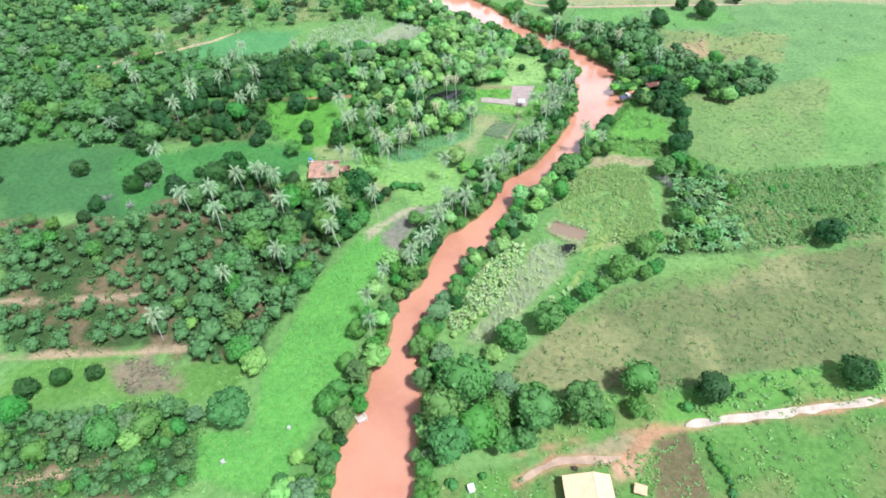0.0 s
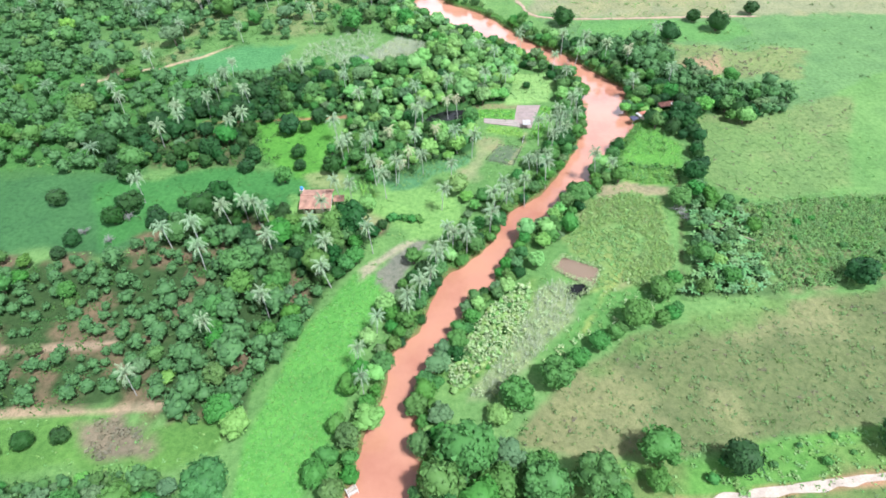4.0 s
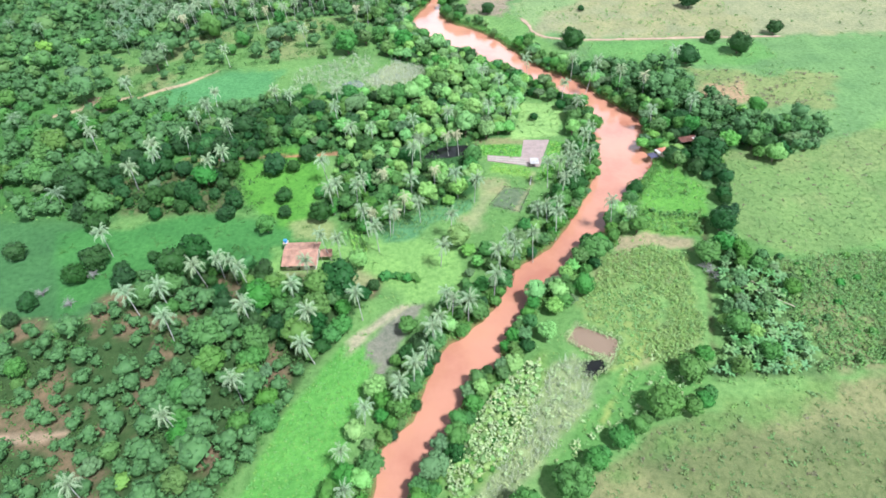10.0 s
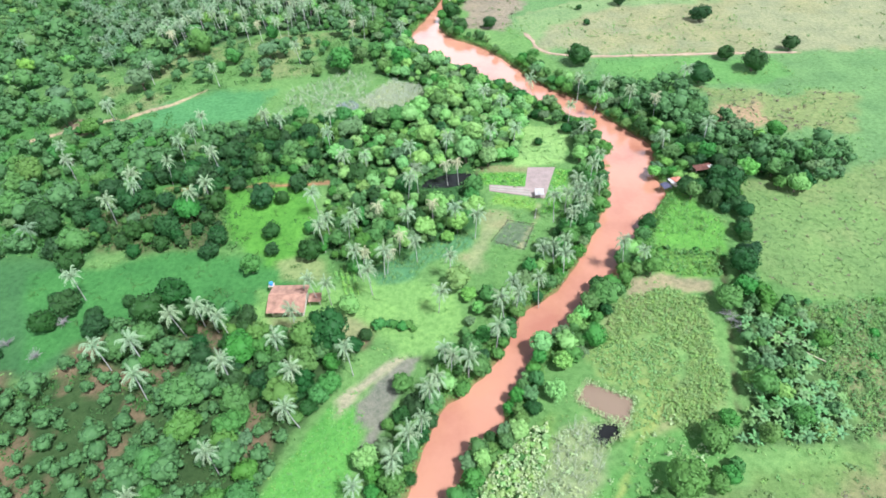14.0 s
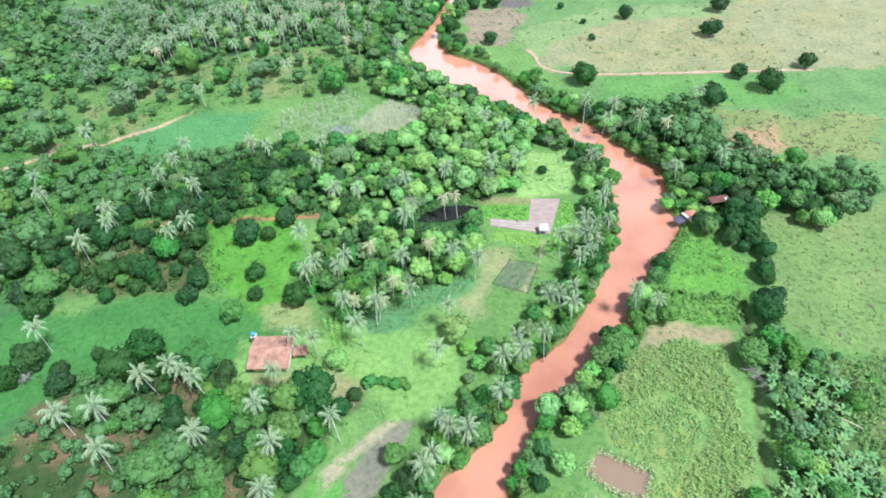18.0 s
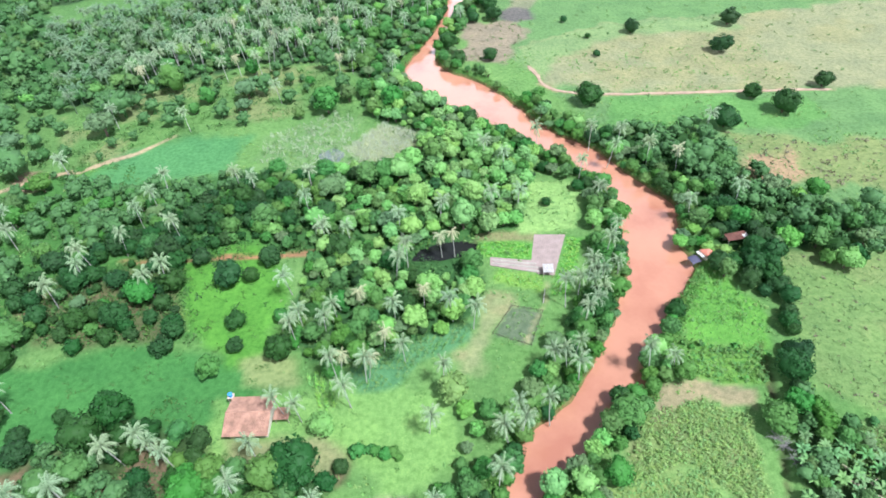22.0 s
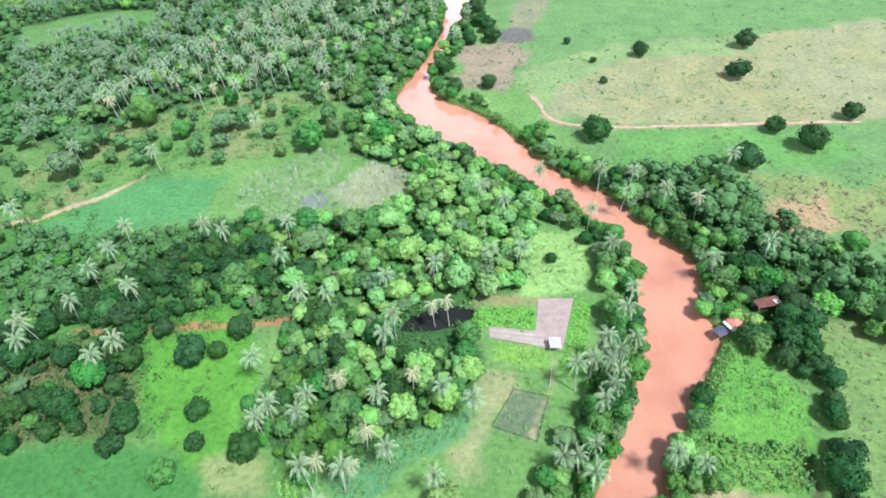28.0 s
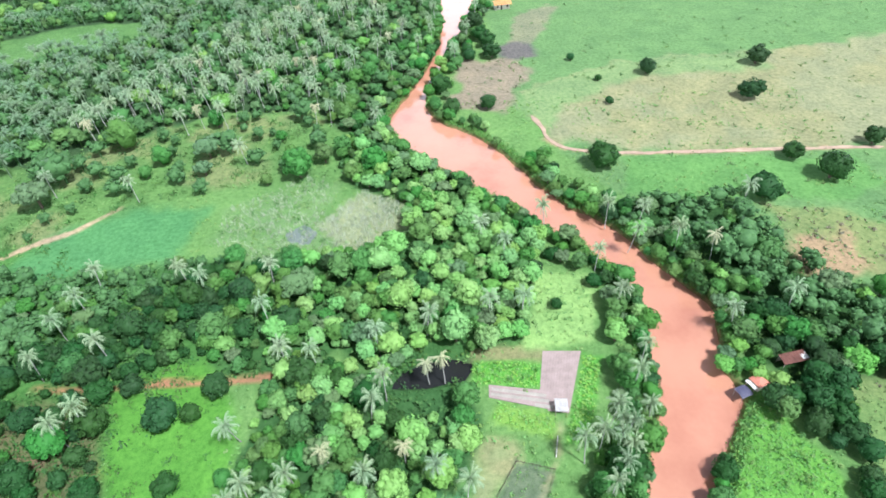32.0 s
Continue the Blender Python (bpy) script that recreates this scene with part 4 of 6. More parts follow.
def palm_crown(seed, dead=False, scale=1.0):
    """The leaves of one palm: for each, its place on the turn, and rise and droop."""
    rng = np.random.default_rng(seed)
    rows = []
    count = 17 if not dead else 19
    for k in range(count):
        u = k / count
        rise = radians(84 - 80 * u) if not dead else radians(35 - 95 * u)
        rows.append((k * 137.5 + rng.uniform(-12, 12), rise, radians(112 + 34 * u if not dead else 70), rng.uniform(0.85, 1.1)))
    return rows


def joined_palm(seed, mat, dead=False):
    vs, fs, count = [], [], 0
    for k, (turn, rise, droop, size) in enumerate(palm_crown(seed, dead)):
        v, f = frond_arrays(seed * 50 + k, 3.5 * size * (0.8 if dead else 1), rise, droop, 0.5 if dead else 0.3)
        c, s = math.cos(radians(turn)), math.sin(radians(turn))
        v = v @ np.array([[c, s, 0], [-s, c, 0], [0, 0, 1]])
        vs.append(v)
        fs.append(f + count)
        count += len(v)
    return mesh_of("palm_crown", np.concatenate(vs), np.concatenate(fs), mat)


def palm_trunk(seed, h):
    rng = np.random.default_rng(seed)
    lx, ly = rng.uniform(-0.7, 0.7, 2)
    pts = [(lx * (1 - k) ** 2, ly * (1 - k) ** 2, k * (h + 0.5) - 0.5) for k in np.linspace(0, 1, 8)]
    v, f = tube(pts, [0.2, 0.16, 0.13, 0.12, 0.12, 0.12, 0.13, 0.19], 7)
    return mesh_of("palm_trunk", v, f, PALM_BARK, True)


PALM_TRUNKS = [palm_trunk(300 + k, 7.0) for k in range(4)]
PALM_CROWNS = [joined_palm(310 + k, FROND) for k in range(5)]
DEAD_CROWNS = [joined_palm(330 + k, FROND_DEAD, True) for k in range(2)]
FRONDS = []
for j in range(3):
    one = []
    for k, (turn, rise, droop, size) in enumerate(palm_crown(350 + j)):
        v, f = frond_arrays(400 + j * 40 + k, 3.5 * size, rise, droop)
        one.append((turn, mesh_of("frond", v, f, FROND)))
    FRONDS.append(one)


def palm(x, y, h=9.0, near=False, dead=False, size=1.0, label="", group="palms"):
    e = new("palm_tree")
    s = h / 7.0
    e.matrix_basis = pose(x, y, 0, rand.uniform(-7, 7), rand.uniform(-7, 7), rand.uniform(0, 360)) @ Matrix.Diagonal((size, size, s, 1))
    new("trunk", rand.choice(PALM_TRUNKS)).parent = e
    if near:
        for turn, me in rand.choice(FRONDS):
            leaf = new("frond", me)
            leaf.parent = e
            leaf.matrix_basis = pose(0, 0, 7.0, 0, 0, turn)
    else:
        crown = new("crown", rand.choice(DEAD_CROWNS if dead else PALM_CROWNS))
        crown.parent = e
        crown.matrix_basis = pose(0, 0, 7.0)
    return tagged(e, label or ("dying palm with pale hanging fronds and a bare trunk" if dead else "tall palm with pale grey-green feathery fronds"), "palm tree", group)


PALMS = [
    (-64.8, 139.8), (-60.8, 130.7), (-42.5, 133.3), (-40, 112.3), (-50.7, 104.4), (-33.2, 139.5),
    (-27.8, 130.6), (-26, 121.7), (-15.2, 134.5), (-0.3, 117.8), (1.8, 124.4), (-66.4, 91.7),
    (-5.8, 109), (-87.6, 161.4), (-57.8, 148.1), (-53.4, 151), (-49.8, 148.4), (-45.2, 145.1),
    (-30.3, 147.3), (-22.7, 155.8), (-26.1, 156.8), (-12.4, 158.6), (4.6, 151.7), (-15.6, 165.2),
    (-9.4, 164.8), (-0.6, 170.1), (-26.7, 175.9), (-91.1, 192.3), (-87.1, 199.2), (-87.2, 205.4),
    (-80.1, 210.7), (-67.1, 194.3), (-64.2, 196.8), (-30.8, 192.8), (-3, 181.7), (-20.1, 178.4),
    (8.0, 162.2), (15.6, 179.3), (-77, 237.7), (-77.2, 229.7), (-79.1, 221.6), (-64.7, 213.9), (-29.3, 222.6),
    (-52.9, 236.9), (-48.3, 234.1), (-23.2, 210.3),
]
PALMS += [
    (-16.1, 209.1), (-2.6, 213), (-0.3, 201.3), (-3.5, 196), (-17.5, 182.7), (-25.2, 179.3),
    (8.9, 219), (48.1, 188.9), (46.6, 185.7), (52.7, 199.3), (41.4, 175.6), (-25, 318.1),
    (-21.9, 328.5), (-51.6, 296), (-66.7, 322.5), (-61.2, 325.3), (-77.6, 317.4), (60.7, 254.4),
    (70, 253.6), (64.9, 244.2), (43.2, 253.3),
]
DEAD_PALMS = [
    (-11.5, 186.3), (3.9, 186.2), (-15, 166.5), (-8.7, 165.5), (-5.6, 172.8), (8.7, 204.4),
    (12.7, 204.6), (-30.2, 318.6),
]
BANK_PALMS = [
    (39.1, 184.8), (42.7, 186.2), (48.1, 188.5), (35.7, 164.9), (37.4, 161.5), (23.4, 150),
    (29.6, 153), (53.8, 163.8), (46.6, 192.2), (20.5, 148.1), (10.6, 132.2), (17.6, 139.9), (-2.5, 113.5), (4.2, 126.8),
]
MANGOS = [
    (-94.6, 171.7, 4.3), (-101, 177.5, 3.9), (-88.2, 155.5, 4.2), (-79.4, 148.7, 3.1), (-73.7, 157.2, 2.1), (-80.8, 153.1, 2.6),
    (-91.2, 150.8, 2.8), (-93.4, 159.2, 2.2), (-100.3, 141.7, 2.9), (-101.8, 136, 2.5), (-78.2, 148.6, 3.3), (-57.3, 181.2, 3.2),
    (-29.7, 171.9, 3.9), (-92, 150.2, 3.9), (-112.8, 160.8, 3.7), (-83.9, 78.9, 2.8), (-76.9, 80, 2.5), (-89.9, 76, 3),
    (59, 66.8, 4.6), (91.5, 69.3, 4.9), (109.5, 114.2, 4.9), (-41.9, 181.8, 3.2),
    (-40.6, 174.2, 2.5), (-37.4, 203.7, 3.9), (-56.5, 205, 3.2), (-47.1, 196.7, 4.6), (-41.6, 197.3, 2.8), (-61.3, 195.8, 4.1),
]
MANGOS += [
    (-56.5, 179.6, 3.5), (-57.9, 174.5, 3.2), (45.8, 180.0, 5.2), (-79.3, 175.7, 2.7), (34.4, 401.2, 4.8),
    (38.2, 379.7, 4.3), (29.3, 367, 3.6), (109.2, 262.5, 5.2), (133.6, 270.5, 6), (127.2, 282.2, 4), (145.4, 350.2, 5.1),
    (131, 322.3, 5.2), (99.3, 346.1, 4.1), (33.6, 324, 4), (16.3, 339.6, 5.3), (19.8, 321.1, 4.2), (65.9, 283, 6.1),
    (40.5, 223.3, 1.9), (35.9, 387.6, 4.6), (39.1, 368.7, 4.9), (156.8, 287.9, 4.1), (71.8, 361.9, 2.1), (79.1, 342.4, 1.8),
    (78.8, 323.5, 1.9),
]
BROADS = [
    (-43, 67.2, 5.4), (17.6, 83.0, 4.4), (27.2, 87.6, 4.6), (32.9, 92.6, 3), (38.8, 97, 3.1), (49.1, 103.7, 4.6),
    (55.4, 103.6, 2.4), (21.5, 69.2, 2.7), (5.8, 70, 6.7), (12.4, 64.2, 4.7), (2.1, 57.2, 5.8), (8, 59.9, 5.7),
    (17.5, 58.8, 3.2), (42, 64.2, 2.9), (35, 62.3, 2.3), (58.3, 104.8, 2.4), (-44.8, 167.5, 3.2), (45.1, 151, 4.5),
    (41.3, 149, 3.1), (74.7, 148.4, 4.2), (28.8, 162.7, 2.5), (43.1, 99.8, 2.4), (45.3, 101.5, 2), (57.9, 112, 3.7),
    (34.4, 94.2, 2.1), (60.4, 107, 1.8), (17.2, 153.4, 2.8), (-19.4, 128.7, 3.2), (-16.9, 165.4, 2.8), (-70.2, 140.7, 4.3),
]
BROADS += [
    (-40.6, 139.1, 4.8), (-39, 119.2, 3.8), (-21.9, 126.4, 2.9), (62.4, 116.2, 2.7), (43.5, 69.8, 5.0), (30.1, 64.3, 5.2), (77.2, 116, 3.0), (80.3, 151.5, 3.4), (83.6, 150.2, 2.8),
]
LIMES = [
    (-13.4, 80, 3.8), (13.6, 79.6, 3.0), (-40.7, 80, 3.6), (-58.9, 93.4, 2.2), (9.7, 158.6, 4.1), (12.3, 154.2, 2.4), (-17.6, 151.6, 3.3), (8, 176.5, 2.2), (-4.7, 231.4, 2.4),
    (25.3, 230.2, 2.6), (52.8, 215.2, 2.5), (83.5, 197.5, 2.6), (73.6, 202.7, 2.7), (79.8, 199.9, 2.4), (78.8, 207.7, 2.3), (80.2, 112.6, 2.3),
]

OPEN = ["green_strip", "soil_strip", "pasture_near", "verge", "garden_brown", "pond", "pond2", "reeds_dry", "maize", "pond_meadow", "brown_strip",
        "bright_plot_a", "bright_plot_b", "bright_plot_c", "pasture_far", "crop_east", "banana", "meadow_west", "meadow_far_west", "hedge_grass", "lane_west", "house_yard",
        "teal_meadow", "reed_patch", "clearing", "field_far", "bare_bank", "plough_plot", "bed_rows", "crop_left", "crop_right", "crop_low",
        "grey_garden", "tan_field", "dark_crop", "cassava_rows", "black_pool", "earth_sw", "house_red", "house_tan", "hut_zone", "nw_field", "landing", "shrub_bright", "far_grass", "savanna", "savanna2", "pool_rim", "barn_yard"]


def clear_of(x, y, margin=0.5, skip=(), shore=1.0):
    """Which places are free of water, fields, roads and houses."""
    d = river_distance(x, y)
    # the woods stand further back where the bank slopes away
    back = np.where((y > 236) & (y < 336) & (x < 57), 3.2, np.where((y > 85) & (y < 172) & (along(EAST_EDGE, x, y) < along(WEST_EDGE, x, y)), 1.2, 0.0))
    back = np.where(back > 2, np.where(along(WEST_EDGE, x, y) < along(EAST_EDGE, x, y), back, 0.0), back)
    ok = d > shore + back
    for name in OPEN:
        if name not in skip:
            ok &= inside(ZONES[name], x, y) < -margin
    for path, half, _ in LINES:
        ok &= along(path, x, y) > half + 1.0
    return ok


def scatter(zone, gap, seed, margin=0.0, skip=(), jitter=0.42):
    """Places about gap metres apart over a zone."""
    poly = np.array(ZONES[zone])
    rng = np.random.default_rng(seed)
    gx, gy = np.meshgrid(np.arange(poly[:, 0].min(), poly[:, 0].max(), gap), np.arange(poly[:, 1].min(), poly[:, 1].max(), gap * 0.87))
    gx[::2] += gap / 2
    x, y = gx.ravel() + rng.uniform(-jitter, jitter, gx.size) * gap, gy.ravel() + rng.uniform(-jitter, jitter, gx.size) * gap
    keep = inside(ZONES[zone], x, y) > margin
    x, y = x[keep], y[keep]
    keep = clear_of(x, y, 0.4, skip)
    return np.stack([x[keep], y[keep]], 1)


taken = []


def free(x, y, r):
    if any((x - a) ** 2 + (y - b) ** 2 < (0.52 * (r + c)) ** 2 for a, b, c in taken):
        return False
    taken.append((x, y, r))
    return True


for x, y, r in MANGOS:
    free(x, y, r)
    plant("mango_tree", MANGO, x, y, r, 3.2, "dense dark green round-crowned tree on open grass", "tree", "lone trees", 0.95)
for x, y, r in BROADS:
    free(x, y, r)
    plant("broadleaf_tree", BROAD, x, y, r, 3.2, "leafy mid-green tree with a broad lobed crown", "tree", "broadleaf trees", 0.9)
for x, y, r in LIMES:
    free(x, y, r)
    plant("lime_green_tree", LIME, x, y, r, 3.0, "bright yellow-green tree with a loose crown", "tree", "bright trees", 0.9)
for x, y in PALMS + BANK_PALMS:
    palm(x - 0.016 * (x - 3), y - 1.9, rand.uniform(8.2, 9.6), near=x > -50 and y < 192, size=rand.uniform(0.68, 0.94))
for x, y in DEAD_PALMS:
    palm(x - 0.012 * (x - 3), y - 1.4, rand.uniform(8.0, 8.8), dead=True, size=0.8)

# trees on both banks of the river
bank_rng = np.random.default_rng(11)
banks = []
for line, side in ((WEST_EDGE, -1), (EAST_EDGE, 1)):
    for n, (x, y, ox, oy) in enumerate(bank_places(line, side, 0.34, bank_rng)):
        reach = 10.5 if side < 0 else 4.0 if y < 122 else 8.5
        off = bank_rng.uniform(0.2, 2.6) if n % 3 else bank_rng.uniform(2.4, reach)
        if side > 0 and (bank_rng.random() < 0.15 if 155 < y < 198 else 286 < y < 372 and bank_rng.random() < 0.9):
            continue
        if 236 < y < 336 and side < 0:
            off += 3.0
        banks.append((x + off * ox, y + off * oy, bank_rng.uniform(1.5, 3.4), side))
b = np.array(banks)
d = river_distance(b[:, 0], b[:, 1])
ok = (d > -0.7) & clear_of(b[:, 0], b[:, 1], 0.1, ("shrub_bright", "verge", "house_yard", "far_grass", "tan_field", "bare_bank"), -0.7)
made = 0
for (x, y, r, side), k, z in zip(banks, ok, bank_level(d)):
    if k and made < 720 and free(x, y, r):
        made += 1
        roll = rand.random()
        kind, unit, label = (FRESH, 3.0, "young yellowish green tree on the river bank") if roll < (0.22 if side > 0 and y < 170 else 0.1) else (BROAD, 3.2, "leafy green tree leaning over the river bank") if roll < 0.55 else (WOODY, 3.0, "mid-green tree in the belt along the river") if roll < 0.76 else \
            (MANGO, 3.2, "dark green tree with a dense crown on the river bank") if roll < 0.88 else (GREY, 3.0, "grey-green tree with thin foliage on the river bank")
        plant("riverside_tree" if y < 240 else "bank_tree", kind, x, y, r, unit, label, "tree", "trees along the river", 0.95, float(z))
for x, y, ox, oy in bank_places(WEST_EDGE, -1, 16.0, bank_rng) + bank_places(EAST_EDGE, 1, 60.0, bank_rng):
    off = rand.uniform(1.5, 7)
    px, py = x + off * ox, y + off * oy
    if 85 < py < 420 and not 236 < py < 336 and clear_of(np.array([px]), np.array([py]), 0.3)[0]:
        palm(px, py, rand.uniform(6.5, 9.0), size=rand.uniform(0.65, 0.88))

# woods: zone, gap, mean half width, share of mid-green, leafy, bright, grey-green trees (the rest dark), palms among them
WOODS = [
    ("w_mid", 3.1, 2.2, (0.5, 0.22, 0.04, 0.08), 0.006), ("w_grove", 2.9, 2.1, (0.38, 0.22, 0.06, 0.08), 0.008), ("w_east", 3.8, 2.9, (0.12, 0.12, 0.01, 0.05), 0.03),
    ("w_sw", 3.7, 2.75, (0.4, 0.34, 0.004, 0.03), 0.006), ("w_sw2", 2.5, 1.75, (0.42, 0.36, 0.05, 0.05), 0.0), ("w_orchard", 5.0, 2.4, (0.3, 0.25, 0.02, 0.06), 0.01),
    ("w_west", 7.0, 3.0, (0.35, 0.2, 0.01, 0.08), 0.02), ("w_far", 3.9, 2.5, (0.42, 0.24, 0.02, 0.08), 0.17), ("w_se", 4.0, 2.6, (0.4, 0.4, 0.05, 0.1), 0.0),
    ("w_east2", 4.2, 2.7, (0.25, 0.2, 0.02, 0.06), 0.0), ("w_east3", 3.8, 2.7, (0.25, 0.2, 0.02, 0.06), 0.0), ("w_line", 2.4, 2.4, (0.35, 0.3, 0.03, 0.08), 0.0), ("w_line2", 2.8, 2.1, (0.35, 0.3, 0.03, 0.08), 0.02),
    ("savanna2", 8.5, 3.4, (0.1, 0.1, 0.0, 0.05), 0.03), ("savanna", 9.6, 3.6, (0.1, 0.16, 0.01, 0.05), 0.07), ("banana", 9.0, 2.1, (0.2, 0.3, 0.02, 0.05), 0.0),
    ("w_line3", 3.1, 2.7, (0.15, 0.15, 0.0, 0.05), 0.0),
    ("grove_east", 4.2, 1.9, (0.3, 0.3, 0.04, 0.1), 0.02),
    ("w_gap", 8.2, 3.6, (0.2, 0.15, 0.02, 0.05), 0.05),
    ("w_edge", 7.5, 3.2, (0.4, 0.3, 0.05, 0.1), 0.05), ("w_edge2", 7.0, 2.6, (0.4, 0.3, 0.05, 0.1), 0.02),
]
wood_rows, palm_rows = [], []
for n, (zone, gap, mean, share, palms_in) in enumerate(WOODS):
    for x, y in scatter(zone, gap, 500 + n, skip=(zone, "shrub_bright") + (("far_grass", "pasture_far") if zone in ("w_east2", "w_east3") else ("bright_plot_a",) if zone == "w_line3" else ("pasture_far", "bright_plot_a", "bright_plot_c", "crop_east", "maize") if zone in ("w_line", "w_line2") else ("crop_east", "hedge_grass", "maize", "banana") if zone == "grove_east" else ())):
        r = mean * rand.uniform(0.62, 1.15) ** 1.4 * (rand.uniform(1.3, 1.75) if rand.random() < 0.17 else 1.0)
        if zone in ("w_sw", "w_orchard"):
            # thinner scrub away from the river
            thin = float(ease((-48 - x) / 30))
            r *= 1 - 0.25 * thin
            if rand.random() < 0.2 * thin:
                continue
        if rand.random() < palms_in * (float(ease((20 - x) / 70)) * 1.3 if zone == "w_far" else 1.0):
            palm_rows.append((x, y))
        elif free(x, y, r * 0.85):
            # the woods in the river's bend are of younger, fresher green
            fresh = float(ease((x + 45) / 60) * ease((310 - y) / 40) * ease((y - 165) / 20)) if zone in ("w_mid", "w_grove") else 0.0
            # more dark trees towards the west; in w_sw this also stands in for dimmer light
            dark = 0.85 * float(ease((-20 - x) / 40)) if zone in ("w_west", "w_orchard", "w_mid") else 0.65 if zone in ("w_line", "w_line2", "w_line3", "banana", "w_east") else 0.5 + 0.42 * float(ease((-35 - x) / 35)) if zone == "w_sw" else 0.4 if zone == "w_sw2" else 0.0
            roll = 0.999 if rand.random() < dark else rand.random()
            wood_rows.append((x, y, r, roll, share, rand.random() < (0.66 if y > 212 else 0.55) * fresh))
palm_rows.sort(key=lambda q: abs(q[0]) + 0.5 * abs(q[1] - 260))
for x, y in palm_rows[:170]:
    palm(x, y, rand.uniform(7.5, 9.5), size=rand.uniform(0.72, 1.0), dead=rand.random() < 0.06, group="palms in the woods")


def kind_of(roll, share, fresh):
    if fresh:
        return FRESH, "young_tree", 3.0, 300, "young tree with fresh yellowish green foliage"
    for kind, name, unit, limit, label, part_of in (
            (WOODY, "woodland_tree", 3.0, 300, "mid-green woodland tree with a rounded crown", share[0]),
            (BROAD, "leafy_tree", 3.2, 250, "leafy green tree with a lobed crown in the woods", share[1]),
            (LIME, "yellow_green_tree", 3.0, 120, "yellow-green tree among darker woods", share[2]),
            (GREY, "grey_green_tree", 3.0, 110, "grey-green tree with thin dusty foliage", share[3])):
        if roll < part_of:
            return kind, name, unit, limit, label
        roll -= part_of
    return MANGO, "dark_tree", 3.2, 270, "dark green tree with a dense crown in the woods"


wood_rows.sort(key=lambda q: abs(q[0] - 5) * 0.8 + abs(q[1] - 190))
used, rest = {}, []
for x, y, r, roll, share, fresh in wood_rows:
    kind, name, unit, limit, label = kind_of(roll, share, fresh)
    used[name] = used.get(name, 0) + 1
    if used[name] <= limit:
        plant(name, kind, x, y, r * 1.18, unit, label, "tree", "woods")
    else:
        rest.append((x, y, r, 1.1 if fresh else 0.1 if kind is MANGO else rand.uniform(0.05, 0.7)))


def joined(name, rows, shapes, mat, label, category, level=None):
    """Many plants in one mesh: rows of x, y, scale, tint; shapes: arrays of vertices and triangles."""
    rng = np.random.default_rng(len(rows))
    vs, fs, tint, count = [], [], [], 0
    at = np.array(rows)[:, :2] if rows else np.zeros((0, 2))
    low = bank_level(river_distance(at[:, 0], at[:, 1])) if level is None else np.full(len(rows), level)
    for (x, y, s, t), z in zip(rows, low):
        v, f = shapes[rng.integers(len(shapes))]
        a = rng.uniform(0, 6.28)
        c, q = math.cos(a) * s, math.sin(a) * s
        w = v @ np.array([[c, q, 0], [-q, c, 0], [0, 0, s]]) + (x, y, z - 0.05)
        vs.append(w)
        fs.append(f + count)
        tint.append(np.full(len(w), t))
        count += len(w)
    if not vs:
        return None
    me = mesh_of(name, np.concatenate(vs), np.concatenate(fs), mat, True)
    attr = me.attributes.new("tint", "FLOAT", "POINT")
    attr.data.foreach_set("value", np.concatenate(tint).astype(np.float32))
    return tagged(new(name, me), label, category, kind="stuff")


WOOD_SHAPES = []
for k in range(6):
    v, f = crown_arrays(600 + k, 1.0, 0.45, 1.3, 4, 110, 0.1, fine=False)
    tv, tf = tube([(0, 0, -0.1), (0, 0, 0.9)], [0.07, 0.04], 5)
    WOOD_SHAPES.append((np.concatenate([v, tv]), np.concatenate([f, tf + len(v)])))
for zone_name, test in (("woodland_north", lambda q: q[1] > 240), ("woodland_south", lambda q: q[1] <= 240)):
    joined(zone_name, [q for q in rest if test(q)], WOOD_SHAPES, LEAF_JOINED, "dense woodland of many small green trees", "woodland")

PALM_SHAPES = []
for k in range(4):
    vs, fs, count = [], [], 0
    for q, (turn, rise, droop, size) in enumerate(palm_crown(640 + k)[::2] + palm_crown(640 + k)[1:8:2]):
        v, f = frond_arrays(650 + k * 20 + q, 3.5 * size, rise, droop)
        c, s = math.cos(radians(turn)), math.sin(radians(turn))
        vs.append(v @ np.array([[c, s, 0], [-s, c, 0], [0, 0, 1]]) + (0, 0, 7.2))
        fs.append(f + count)
        count += len(v)
    tv, tf = tube([(0.3, 0.2, -0.2), (0, 0, 7.3)], [0.18, 0.14], 5)
    vs.append(tv)
    fs.append(tf + count)
    PALM_SHAPES.append((np.concatenate(vs), np.concatenate(fs)))
joined("palm_wood", [(x, y, rand.uniform(0.85, 1.15), rand.random()) for x, y in palm_rows[170:]], PALM_SHAPES, FROND_JOINED, "far stand of many pale green palms", "palm wood")

# bushes in the overgrown plots by the river
for n, (zone, gap, kind, label) in enumerate((("shrub_bright", 1.25, LIME_BUSH, "bright yellow-green shrub in an overgrown plot"),
                                              ("crop_east", 7.0, BUSH, "low green bush at a crop field"), ("verge", 6.0, BUSH, "green bush on the grassy verge"))):
    rows = scatter(zone, gap, 700 + n, skip=(zone,))
    for x, y in rows[:300]:
        plant("shrub", kind if rand.random() < 0.8 else BUSH, x, y, rand.uniform(0.5, 1.15) if zone == "shrub_bright" else rand.uniform(0.75, 1.6), 1.5, label, "shrub", "shrubs")


